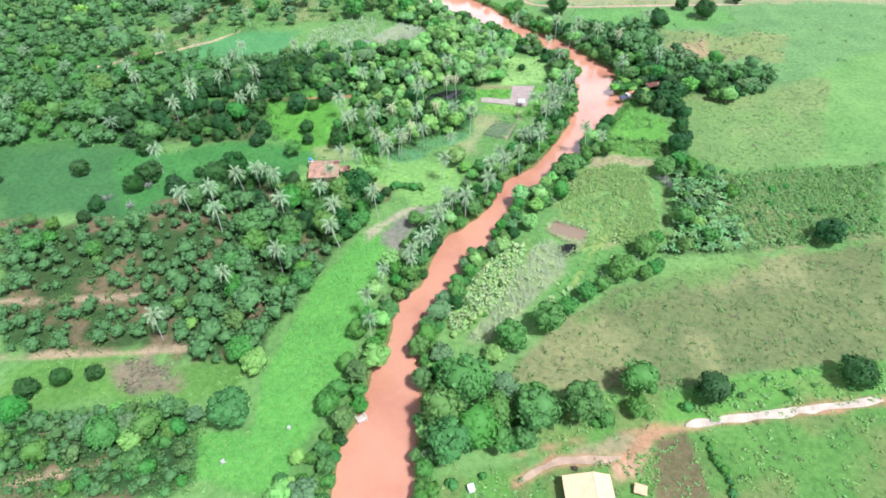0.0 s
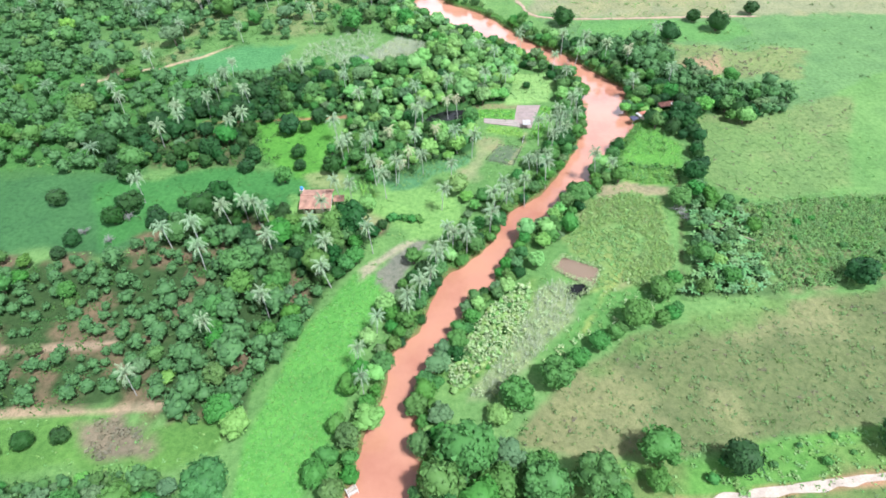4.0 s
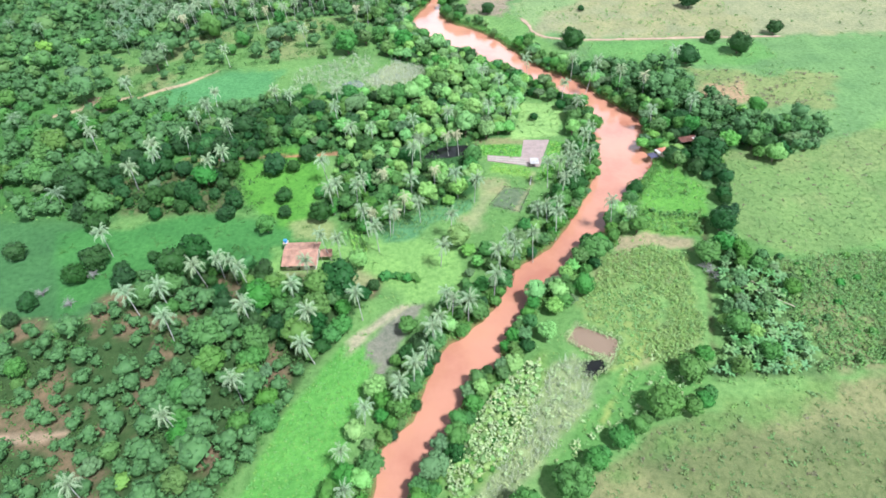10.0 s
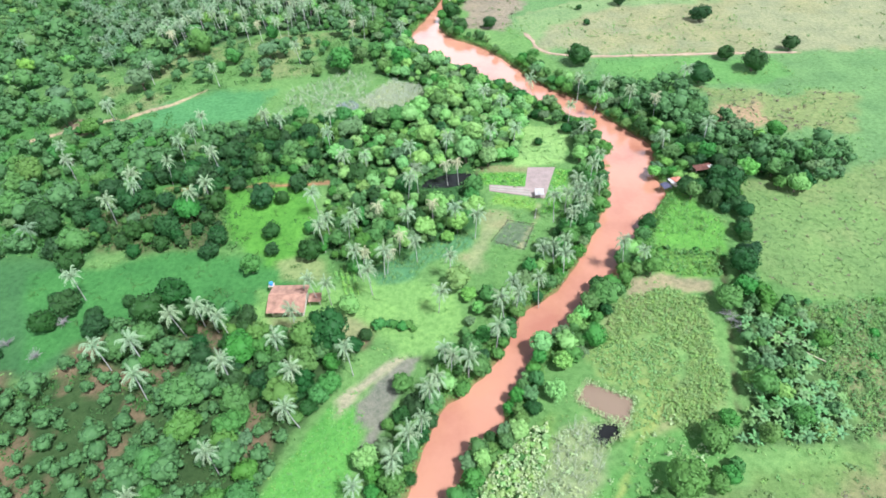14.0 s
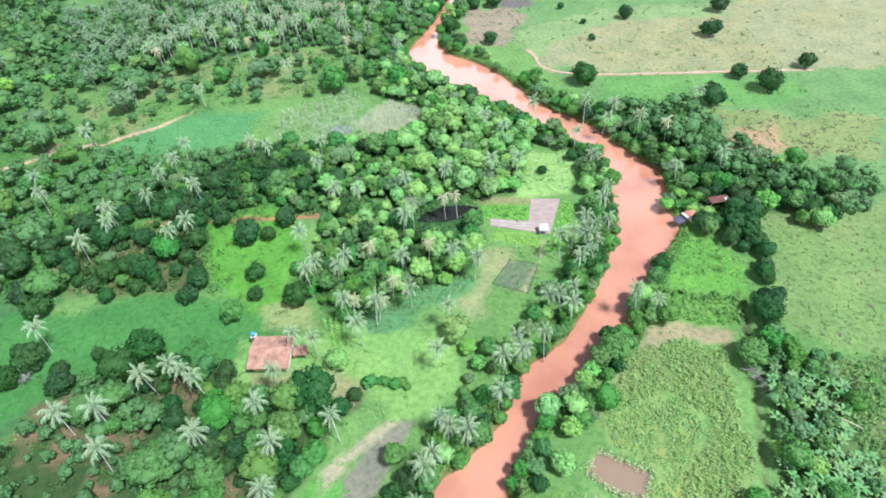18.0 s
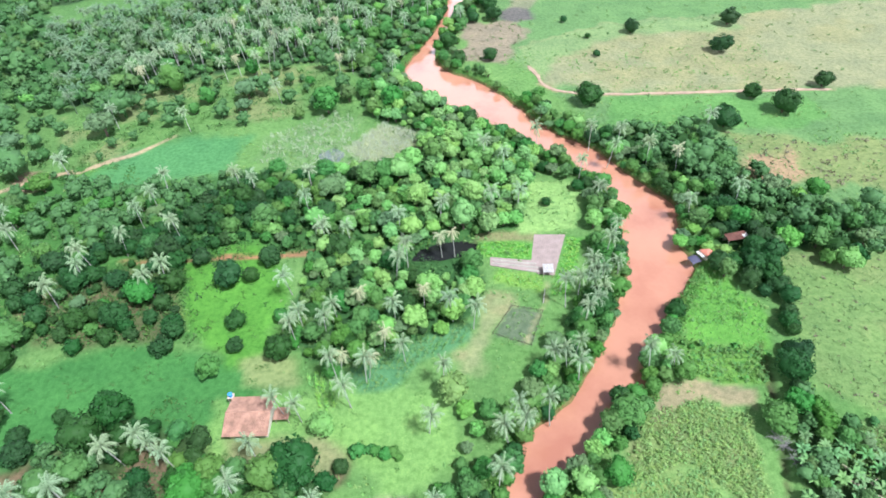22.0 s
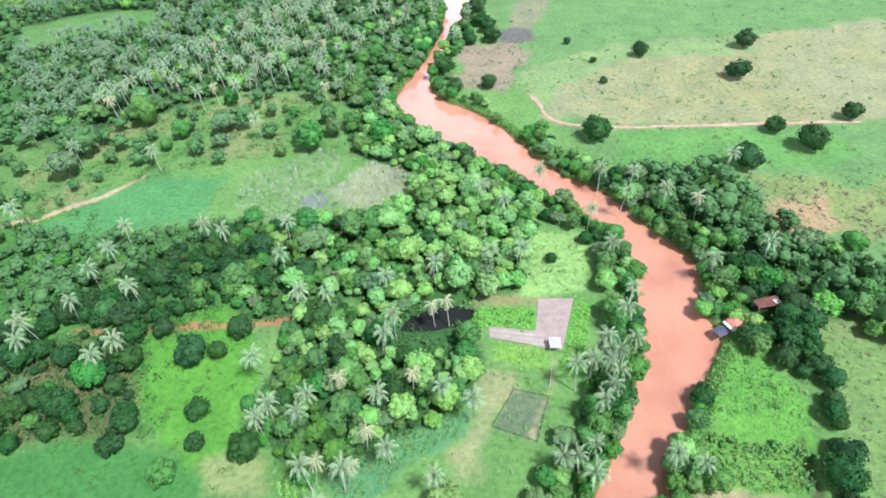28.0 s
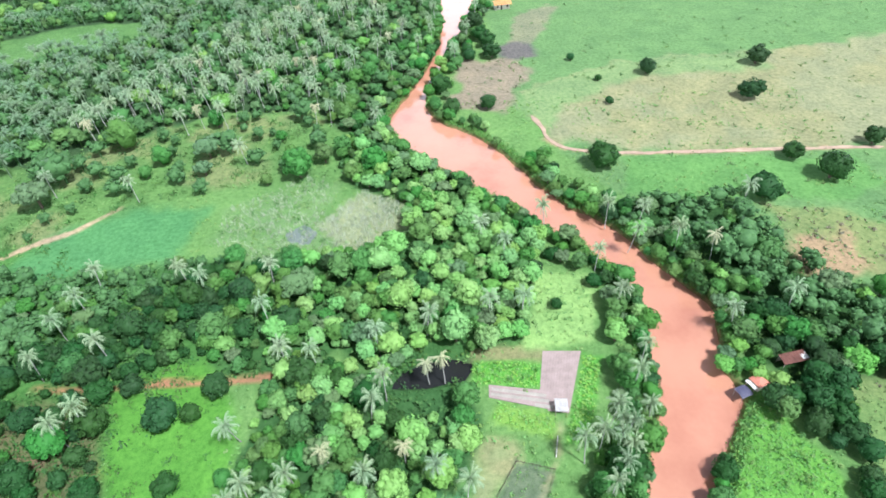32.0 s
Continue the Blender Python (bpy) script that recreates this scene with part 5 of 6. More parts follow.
# banana plants: a thick stem under long blades
def banana_arrays(seed):
    rng = np.random.default_rng(seed)
    vs, fs, count = [], [], 0
    for k in range(9):
        length, rise, w = rng.uniform(1.5, 2.3), radians(rng.uniform(30, 80)), 0.34
        at, p, rows = rise, np.array([0, 0, 1.7]), []
        for j in range(6):
            half = w * math.sin(math.pi * (0.08 + 0.86 * j / 5))
            rows.append((p + (0, half, -0.12 * half), p + (0, 0, 0.05), p - (0, half, 0.12 * half)))
            p = p + np.array([math.cos(at), 0, math.sin(at)]) * length / 5
            at -= 0.33
        t = k * 2.4 + rng.uniform(-0.3, 0.3)
        m = np.array([[math.cos(t), math.sin(t), 0], [-math.sin(t), math.cos(t), 0], [0, 0, 1]])
        v = np.array([q for r in rows for q in r]) @ m
        f = [(3 * j + a, 3 * j + a + 1, 3 * j + a + 4) for j in range(5) for a in (0, 1)] + [(3 * j + a, 3 * j + a + 4, 3 * j + a + 3) for j in range(5) for a in (0, 1)]
        vs.append(v)
        fs.append(np.array(f) + count)
        count += len(v)
    return np.concatenate(vs), np.concatenate(fs)


BANANA_CROWNS = [mesh_of("banana_leaves", *banana_arrays(800 + k), BANANA_LEAF) for k in range(4)]
BANANA_STEM = mesh_of("banana_stem", *tube([(0, 0, -0.2), (0, 0, 0.9), (0, 0, 1.75)], [0.16, 0.13, 0.09], 7), LEAF_GREY, True)
for x, y in np.concatenate([scatter("banana", 2.3, 810, skip=("banana",))[:190], scatter("grove_east", 2.9, 811, skip=("banana", "crop_east", "hedge_grass", "maize"))[:90]]):
    e = new("banana_plant")
    s = rand.uniform(0.65, 1.05)
    e.matrix_basis = pose(x, y, 0, 0, 0, rand.uniform(0, 360)) @ Matrix.Diagonal((s, s, s, 1))
    new("stem", BANANA_STEM).parent = e
    new("leaves", rand.choice(BANANA_CROWNS)).parent = e
    tagged(e, "banana plant with broad pale green leaves", "banana plant", "banana grove")


# low growth, in joined meshes
def tuft(seed, n, spread, leaf, tall):
    rng = np.random.default_rng(seed)
    at = rng.normal(0, spread, (n, 3))
    at[:, 2] = np.abs(rng.normal(0.5, 0.35, n)) * tall
    way = at * (1, 1, 0.6) + (0, 0, 0.5)
    return leaf_cards(rng, at, way / np.linalg.norm(way, axis=1)[:, None], leaf)


def stalks(seed, n, spread, tall, width):
    rng = np.random.default_rng(seed)
    vs, fs = [], []
    for k in range(n):
        a = np.append(rng.normal(0, spread, 2), 0)
        t = rng.uniform(0, 6.28)
        side = np.array([math.cos(t), math.sin(t), 0]) * width
        top = a + np.array([*rng.normal(0, 0.25 * tall, 2), tall * rng.uniform(0.6, 1.2)])
        i = len(vs)
        vs += [a - side, a + side, top]
        fs.append((i, i + 1, i + 2))
    return np.array(vs), np.array(fs)


TUFTS = [tuft(820 + k, 9, 0.3, 0.22, 0.35) for k in range(4)]
RIM = []
for zone in ("pond", "pond2"):
    mid_x, mid_y = np.mean(ZONES[zone], axis=0)
    poly = [(mid_x + (x - mid_x) * 1.14, mid_y + (y - mid_y) * 1.14) for x, y in ZONES[zone]]
    for (ax, ay), (bx, by) in zip(poly, poly[1:] + poly[:1]):
        n = int(math.hypot(bx - ax, by - ay) / 0.6) + 1
        RIM += [(ax + (bx - ax) * k / n + rand.uniform(-0.5, 0.5), ay + (by - ay) * k / n + rand.uniform(-0.5, 0.5), rand.uniform(0.8, 1.7), rand.uniform(0.4, 1.2)) for k in range(n)]
CLUMPS = [tuft(825 + k, 24, 0.32, 0.12, 0.45) for k in range(4)]
BLADES = [tuft(830 + k, 6, 0.2, 0.25, 0.5) for k in range(4)]
MAIZE_PLANTS = [tuft(840 + k, 14, 0.3, 0.21, 1.4) for k in range(4)]
REEDS = [stalks(850 + k, 14, 0.45, 1.7, 0.05) for k in range(4)]


def rows_over(zone, along_gap, row_gap, angle, size, wobble=0.4, margin=0.2, keep=1.0, seed=3):
    """Plants in straight rows over a plot."""
    poly = np.array(ZONES[zone])
    rng = np.random.default_rng(seed)
    c, s = math.cos(radians(angle)), math.sin(radians(angle))
    mid, reach = poly.mean(0), np.abs(poly - poly.mean(0)).max() * 1.5
    u, v = np.meshgrid(np.arange(-reach, reach, along_gap), np.arange(-reach, reach, row_gap))
    u, v = u.ravel() + rng.normal(0, wobble * along_gap, u.size), v.ravel() + rng.normal(0, wobble * 0.7 * row_gap, u.size)
    x, y = mid[0] + u * c - v * s, mid[1] + u * s + v * c
    ok = (inside(ZONES[zone], x, y) > margin + (2.5 * (value_noise(x, y, 3.0, seed + 62) - 0.4) if keep < 1 else 0)) & (rng.random(u.size) < keep) & (value_noise(x, y, 5.0, seed + 60) * 0.6 + value_noise(x, y, 1.7, seed + 61) * 0.4 > (0.3 if keep < 0.9 else 0.2))
    return [(a, b, size * q, t) for a, b, q, t in zip(x[ok], y[ok], rng.uniform(0.7, 1.3, ok.sum()), rng.uniform(0, 1, ok.sum()))]


def strewn(zone, number, size, seed, skip_river=True):
    poly = np.array(ZONES[zone])
    rng = np.random.default_rng(seed)
    x, y = rng.uniform(poly[:, 0].min(), poly[:, 0].max(), number), rng.uniform(poly[:, 1].min(), poly[:, 1].max(), number)
    ok = inside(ZONES[zone], x, y) > 0.3
    ok &= river_distance(x, y) > 0.8
    for name in ("black_pool", "pond", "pond2"):
        ok &= inside(ZONES[name], x, y) < -0.3
    return [(a, b, size * q, t) for a, b, q, t in zip(x[ok], y[ok], rng.uniform(0.4, 1.5, ok.sum()) ** 1.3, rng.uniform(0, 1, ok.sum()))]


joined("crop_rows", rows_over("green_strip", 0.6, 0.95, 58, 0.62), BLADES, CROP_LEAF, "low bright green crop in close rows", "crop")
joined("vegetable_rows", rows_over("crop_left", 0.6, 0.8, -4, 0.9) + rows_over("crop_right", 0.6, 0.8, 72, 1.0) + rows_over("crop_low", 0.7, 0.9, -15, 0.8), BLADES, GARDEN_LEAF, "leafy green vegetables in rows", "crop")
joined("maize_field", rows_over("maize", 0.5, 0.75, 70, 0.8, keep=0.92), MAIZE_PLANTS, MAIZE_LEAF, "uneven field of half-grown maize", "crop")
joined("cassava_field", rows_over("crop_east", 0.6, 1.5, 86, 1.05, wobble=0.22, keep=0.95), MAIZE_PLANTS, CASSAVA_LEAF, "rows of leafy green cassava", "crop")
joined("bean_plots", rows_over("bright_plot_a", 0.6, 0.75, 75, 0.55, keep=0.7) + rows_over("bright_plot_b", 0.6, 0.8, -10, 0.6) + rows_over("bright_plot_c", 0.6, 0.75, 75, 0.5, keep=0.8), BLADES, CROP_LEAF, "bright green bean plots in rows", "crop")
joined("dark_crop_rows", rows_over("dark_crop", 0.55, 1.5, 62, 0.7, wobble=0.2), MAIZE_PLANTS, CASSAVA_LEAF, "dark green crop in wide rows", "crop")
joined("bean_rows", rows_over("cassava_rows", 0.45, 1.5, 103, 0.8, wobble=0.12), MAIZE_PLANTS, GARDEN_LEAF, "tall bright green beans in straight rows beside a farmhouse", "crop")
joined("garden_rows", rows_over("garden_brown", 0.7, 1.2, 84, 0.7, keep=0.7) + rows_over("grey_garden", 0.6, 1.1, 70, 0.5, keep=0.8), TUFTS, GRASS_LEAF, "sparse vegetable rows on bare soil", "crop")
joined("meadow_grass", strewn("pond_meadow", 1500, 0.9, 61) + strewn("reed_wet", 500, 0.9, 62) + strewn("clearing", 300, 0.8, 63) + strewn("hedge_grass", 500, 0.9, 64) + strewn("verge", 700, 1.1, 27) + strewn("yard_se", 900, 1.0, 37), TUFTS, WEED_LEAF, "tall yellow-green grass round the ponds", "grass")
joined("leafy_greens", strewn("bright_plot_b", 420, 0.9, 66) + strewn("bright_plot_a", 260, 0.8, 67) + strewn("crop_left", 120, 0.7, 68), MAIZE_PLANTS, BANK_LEAF, "taller dark leafy plants among bright beans", "crop")
joined("pond_rim", RIM, CLUMPS, RUSH_LEAF, "pale rushes round the rim of a pond", "rushes")
joined("dry_reed_bed", strewn("reeds_dry", 1100, 0.72, 21) + strewn("reed_patch", 1100, 0.75, 22) + strewn("reed_wet", 700, 0.6, 48), REEDS, REED_STALK, "thicket of dry grey reeds", "reeds")
joined("pasture_tufts", strewn("pasture_near", 2600, 0.62, 23) + strewn("pasture_near", 420, 1.15, 38) + strewn("pasture_far", 2200, 0.6, 24) + strewn("yard_se", 700, 1.0, 39) + strewn("field_far", 220, 1.3, 25) + strewn("bare_bank", 90, 1.0, 71) + strewn("far_grass", 900, 1.4, 26), TUFTS, GRASS_LEAF, "scattered dark grass tufts on the pasture", "grass tufts")
joined("tall_grass", strewn("shrub_bright", 1100, 1.0, 91) + strewn("reeds_dry", 420, 0.8, 92) + strewn("hedge_grass", 160, 0.9, 93), MAIZE_PLANTS, RUSH_LEAF, "tall pale yellow-green grass in an overgrown plot", "grass")
joined("dry_weeds", strewn("pasture_far", 260, 0.8, 81) + strewn("pasture_near", 350, 0.7, 82) + strewn("east_rough", 200, 1.2, 83) + strewn("bare_bank", 60, 1.0, 84) + strewn("earth_sw", 60, 1.6, 85), TUFTS, DRY_LEAF, "low purplish-brown dry weeds on the pasture", "weeds")
joined("undergrowth", strewn("w_sw", 1500, 1.8, 28) + strewn("w_sw2", 500, 2.0, 29) + strewn("w_west", 1500, 2.0, 30) + strewn("reed_wet", 150, 1.2, 31) + strewn("savanna", 700, 1.8, 32)
       + strewn("meadow_west", 300, 1.0, 33) + strewn("house_yard", 60, 1.0, 34) + strewn("w_orchard", 500, 2.0, 35) + strewn("lane_west", 200, 1.2, 36) + strewn("w_mid", 1500, 2.6, 45) + strewn("w_grove", 500, 2.4, 46) + strewn("w_east", 800, 2.4, 47), CLUMPS, UNDER_LEAF, "low undergrowth and weeds between trees", "undergrowth")


# weeds over all the open land
weeds_rng = np.random.default_rng(41)
wx, wy = weeds_rng.uniform(-130, 150, 26000), weeds_rng.uniform(42, 330, 26000)
ok = (river_distance(wx, wy) > 0.8) & (value_noise(wx, wy, 6.0, 43) * 0.6 + value_noise(wx, wy, 2.0, 44) * 0.4 + weeds_rng.normal(0, 0.08, wx.size) > 0.52)
for name in ("w_mid", "w_grove", "w_east", "w_sw", "w_sw2", "w_orchard", "soil_strip", "pond", "pond2", "black_pool", "puddle", "plough_plot", "meadow_far_west", "house_red", "house_tan", "green_strip", "pasture_near", "pasture_far", "meadow_west", "dark_crop", "clearing", "teal_meadow", "tan_field", "house_yard", "lane_west"):
    ok &= inside(ZONES[name], wx, wy) < 0.3
for path, half, _ in LINES:
    ok &= along(path, wx, wy) > half + 0.4
joined("weeds", [(a, c, q, t) for a, c, q, t in zip(wx[ok], wy[ok], weeds_rng.uniform(0.5, 1.3, ok.sum()), weeds_rng.uniform(0.3, 1.2, ok.sum()))], BLADES, WEED_LEAF, "low green weeds and tall grass on open ground", "weeds")


# bushes and tall grass that hang over the water's edge
edge = []
edge_rng = np.random.default_rng(51)
for line, side in ((WEST_EDGE, -1), (EAST_EDGE, 1)):
    for x, y, ox, oy in bank_places(line, side, 0.16, edge_rng):
        off = edge_rng.uniform(0.9, 3.2)
        edge.append((x + off * ox, y + off * oy, edge_rng.uniform(1.0, 2.3), edge_rng.uniform(0.2, 1.1)))
ex, ey = np.array([q[0] for q in edge]), np.array([q[1] for q in edge])
ed = river_distance(ex, ey)
keep = (ed > 1.0) & (inside(ZONES["landing"], ex, ey) < 0)
joined("bank_growth", [q for q, k in zip(edge, keep) if k], CLUMPS, BANK_LEAF, "tangled green growth along the river's edge", "undergrowth")


# ---- tilled beds: a body of soil with ridges ----
def soil_bed(name, zone, angle, mat, label, gap=0.9, high=0.12, ridge_mat=None, top=0.16):
    poly = ZONES[zone]
    e = tagged(new(name), label, "garden bed")
    bm = bmesh.new()
    lower = [bm.verts.new((x, y, -0.3)) for x, y in poly]
    upper = [bm.verts.new((x, y, top)) for x, y in poly]
    bm.faces.new(upper)
    for k in range(len(poly)):
        j = (k + 1) % len(poly)
        bm.faces.new((lower[k], lower[j], upper[j], upper[k]))
    bmesh.ops.recalc_face_normals(bm, faces=bm.faces[:])
    part("soil", bm, mat, e)
    c, s = math.cos(radians(angle)), math.sin(radians(angle))
    mid = np.mean(poly, axis=0)
    for v in np.arange(-20, 20, gap):
        u = np.linspace(-30, 30, 240)
        x, y = mid[0] + u * c - v * s, mid[1] + u * s + v * c
        ok = u[inside(poly, x, y) > 0.35]
        if len(ok) < 8:
            continue
        a, b = Vector((mid[0] + ok[0] * c - v * s, mid[1] + ok[0] * s + v * c, 0.15)), Vector((mid[0] + ok[-1] * c - v * s, mid[1] + ok[-1] * s + v * c, 0.15))
        q = Vector((-s, c, 0)) * gap * 0.32
        up = Vector((0, 0, high))
        part_bm = bmesh.new()
        vs = [part_bm.verts.new(p) for p in (a - q, a - q * 0.4 + up, a + q * 0.4 + up, a + q, b - q, b - q * 0.4 + up, b + q * 0.4 + up, b + q)]
        for f in ((0, 1, 5, 4), (1, 2, 6, 5), (2, 3, 7, 6), (0, 3, 2, 1), (4, 5, 6, 7)):
            part_bm.faces.new([vs[i] for i in f])
        part("ridge", part_bm, ridge_mat or mat, e)
    return e


soil_bed("ploughed_plot", "plough_plot", 75, SOIL, "freshly tilled grey-brown soil plot beside green crops", 0.6, 0.025)
soil_bed("seed_beds", "bed_rows", -12, SOIL, "long narrow raised seed beds of grey soil", 1.3, 0.12, SOIL_PALE, 0.15)
e = tagged(new("garden_fence"), "low weathered stick fence round a fallow garden", "fence")
ring = ZONES["grey_garden"]
for (ax, ay), (bx, by) in zip(ring, ring[1:] + ring[:1]):
    n = int(math.hypot(bx - ax, by - ay) / 1.5)
    for k in range(n):
        px, py = ax + (bx - ax) * k / n, ay + (by - ay) * k / n
        part("post", rod((px, py, -0.3), (px + rand.uniform(-0.05, 0.05), py, rand.uniform(0.7, 0.95)), 0.05, 0.035, 6), DARK_WOOD, e)
    for h in (0.35, 0.6):
        part("rail", rod((ax, ay, h), (bx, by, h), 0.025, sides=6), DARK_WOOD, e)


# ---- buildings ----
def roof_slope(width, run, drop, y_sign, mat, e, pitch=0.28, name="roof_slope"):
    """A slope of channel tiles: corrugations run from ridge to eave. The ridge lies along x at y 0."""
    n = int(width / pitch * 4)
    bm = bmesh.new()
    rows = []
    courses = 14
    for j in range(courses + 1):
        k = j / courses
        step = 0.03 * (j % 2)
        rows.append([bm.verts.new((-width / 2 + width * i / n, y_sign * run * k, -drop * k + 0.05 * math.sin(2 * math.pi * i / 4) + step)) for i in range(n + 1)])
    for r0, r1 in zip(rows, rows[1:]):
        for i in range(n):
            bm.faces.new((r0[i], r0[i + 1], r1[i + 1], r1[i]))
    bmesh.ops.recalc_face_normals(bm, faces=bm.faces[:])
    ob = part(name, bm, mat, e)
    mod = ob.modifiers.new("thickness", "SOLIDIFY")
    mod.thickness = 0.06
    return ob


def house(name, x, y, turn, width, depth, wall_h, rise, mat, label, front=0.5):
    """A low farmhouse: plastered walls with a door and windows under a gabled tile roof whose ridge runs along its width."""
    e = tagged(new(name), label, "house")
    e.matrix_basis = pose(x, y, 0, 0, 0, turn)
    w, dp, th = width - 1.6, depth - 2.6, 0.18
    for wn_, cx, cy, sx, sy in (("wall", 0, dp / 2, w, th), ("wall", 0, -dp / 2, w, th), ("wall", w / 2, 0, th, dp - th), ("wall", -w / 2, 0, th, dp - th)):
        part(wn_, box(cx, cy, wall_h / 2 - 0.2, sx, sy, wall_h + 0.4, 0.01), PLASTER, e)
    # gable ends
    for sx in (-1, 1):
        bm = bmesh.new()
        ridge_y = depth * (0.5 - front)
        a = [bm.verts.new((sx * w / 2 + q, py, pz)) for q in (-th / 2, th / 2) for py, pz in ((-dp / 2, wall_h), (dp / 2, wall_h), (ridge_y, wall_h + rise * 0.88))]
        for f in ((0, 1, 2), (3, 5, 4), (0, 3, 4, 1), (1, 4, 5, 2), (2, 5, 3, 0)):
            bm.faces.new([a[i] for i in f])
        bmesh.ops.recalc_face_normals(bm, faces=bm.faces[:])
        part("gable", bm, PLASTER, e)
    far = depth / 2 - depth * (0.5 - front)
    near = depth - far
    for sign, run in ((1, far), (-1, near)):
        ob = roof_slope(width, run, rise, sign, mat, e)
        ob.matrix_basis = pose(0, depth * (0.5 - front), wall_h + rise + 0.02)
    ridge = part("ridge_tiles", rod((-width / 2, depth * (0.5 - front), wall_h + rise + 0.03), (width / 2, depth * (0.5 - front), wall_h + rise + 0.03), 0.13, sides=10), mat, e)
    door = part("door", box(-0.6, -dp / 2 - 0.1, 1.02, 0.85, 0.06, 2.04), DARK_WOOD, e)
    for wx in (-w / 2 + 1.2, w / 2 - 1.2):
        win = part("window", box(wx, -dp / 2 - 0.1, 1.5, 1.0, 0.06, 1.0), DARK_WOOD, e)
    return e


house("farmhouse", -32.7, 154.5, -1.5, 9.4, 9.4, 2.7, 1.5, ROOF_RED, "low farmhouse with a faded red clay tile roof")
house("farmhouse", 27.6, 44.8, 88.0, 10.6, 9.2, 2.8, 1.3, ROOF_TAN, "farmhouse with a pale tan tile roof beside a dirt road", 0.62)

# side shelter of the red house
e = tagged(new("lean_to"), "small lean-to with a pinkish tile roof beside a farmhouse", "shelter")
e.matrix_basis = pose(-26.3, 155.0, 0)
for px, py in ((-1.3, -1), (1.3, -1), (-1.3, 1), (1.3, 1)):
    part("post", rod((px, py, -0.4), (px, py, 2.2), 0.07), WOOD, e)
ob = roof_slope(3.2, 2.8, 0.3, -1, ROOF_RED, e)
ob.matrix_basis = pose(0, 1.4, 2.45)

# water tank at the corner of the red house
e = tagged(new("water_tank"), "round blue plastic water tank on a wooden stand", "water tank")
e.matrix_basis = pose(-37.9, 159.6, 0)
for px, py in ((-0.5, -0.5), (0.5, -0.5), (-0.5, 0.5), (0.5, 0.5)):
    part("leg", rod((px, py, -0.4), (px, py, 2.6), 0.06), WOOD, e)
part("platform", box(0, 0, 2.65, 1.4, 1.4, 0.1), WOOD, e)
part("tank", rod((0, 0, 2.7), (0, 0, 3.5), 0.42, 0.48, 20), BLUE_PLASTIC, e)
part("lid", rod((0, 0, 3.5), (0, 0, 3.6), 0.5, 0.26, 20), BLUE_PLASTIC, e)


def shed(name, x, y, turn, sx, sy, high, roof_mat, label, tilt=0.25):
    """A small open shed: posts, back boards and a sheet roof."""
    e = tagged(new(name), label, "shed")
    e.matrix_basis = pose(x, y, 0, 0, 0, turn)
    for px in (-1, 1):
        for py in (-1, 1):
            part("post", rod((px * (sx / 2 - 0.15), py * (sy / 2 - 0.15), -0.4), (px * (sx / 2 - 0.15), py * (sy / 2 - 0.15), high + (tilt / 2 if py > 0 else -tilt / 2)), 0.06), WOOD, e)
    for k in range(4):
        part("board", box(0, sy / 2 - 0.12, 0.3 + 0.42 * k, sx - 0.2, 0.03, 0.36, 0.005), WOOD, e)
    ob = roof_slope(sx, sy, tilt, -1, roof_mat, e, 0.2, "roof_sheet")
    ob.matrix_basis = pose(0, sy / 2, high + tilt / 2 + 0.06)
    return e


shed("garden_shed", 36.3, 194.6, -4, 2.7, 2.9, 2.0, SHED_SHEET, "small shed with a pale metal sheet roof at a tilled plot")

# landing on the river: hut with a hipped roof, a pale panel and a dark tarpaulin over the landing
e = tagged(new("river_hut"), "small hut with a hipped salmon tile roof by the water", "hut")
e.matrix_basis = pose(79.2, 198.1, 0, 0, 0, 24) @ Matrix.Diagonal((0.76, 0.76, 0.85, 1))
for cx, cy, sx, sy in ((0, 1.5, 3.1, 0.14), (0, -1.5, 3.1, 0.14), (1.5, 0, 0.14, 2.86), (-1.5, 0, 0.14, 2.86)):
    part("wall", box(cx, cy, 0.9, sx, sy, 2.6, 0.01), PLASTER, e)
bm = bmesh.new()
low = [bm.verts.new(p) for p in ((-2, -2, 2.15), (2, -2, 2.15), (2, 2, 2.15), (-2, 2, 2.15))]
top = [bm.verts.new(p) for p in ((-0.5, 0, 3.2), (0.5, 0, 3.2))]
for f in ((low[0], low[1], top[1], top[0]), (low[1], low[2], top[1]), (low[2], low[3], top[0], top[1]), (low[3], low[0], top[0])):
    bm.faces.new(f)
bm.faces.new(low[::-1])
bmesh.ops.bevel(bm, geom=bm.edges[:], offset=0.04, segments=1, affect="EDGES")
part("roof", bm, plain_material("salmon_tiles", (0.6, 0.23, 0.16), 0.85, 0.8, 0.15), e)
e = tagged(new("sheet_panel"), "pale corrugated sheet leaning beside a hut", "panel")
e.matrix_basis = pose(77.1, 197.2, 0, 0, 0, 24)
ob = roof_slope(0.9, 2.6, 0.1, -1, WHITE_SHEET, e, 0.2, "sheet")
ob.matrix_basis = pose(0, 1.3, 1.9)
for py in (-1.0, 1.0):
    part("post", rod((0, py, -0.4), (0, py, 1.88), 0.06), WOOD, e)
e = tagged(new("tarpaulin_shelter"), "dark blue-grey tarpaulin over poles at the landing", "shelter")
e.matrix_basis = pose(75.2, 196.0, 0, 0, 0, 20) @ Matrix.Diagonal((0.85, 0.85, 0.95, 1))
bm = bmesh.new()
bmesh.ops.create_grid(bm, x_segments=14, y_segments=12, size=1, matrix=Matrix.Diagonal((1.7, 1.6, 1, 1)))
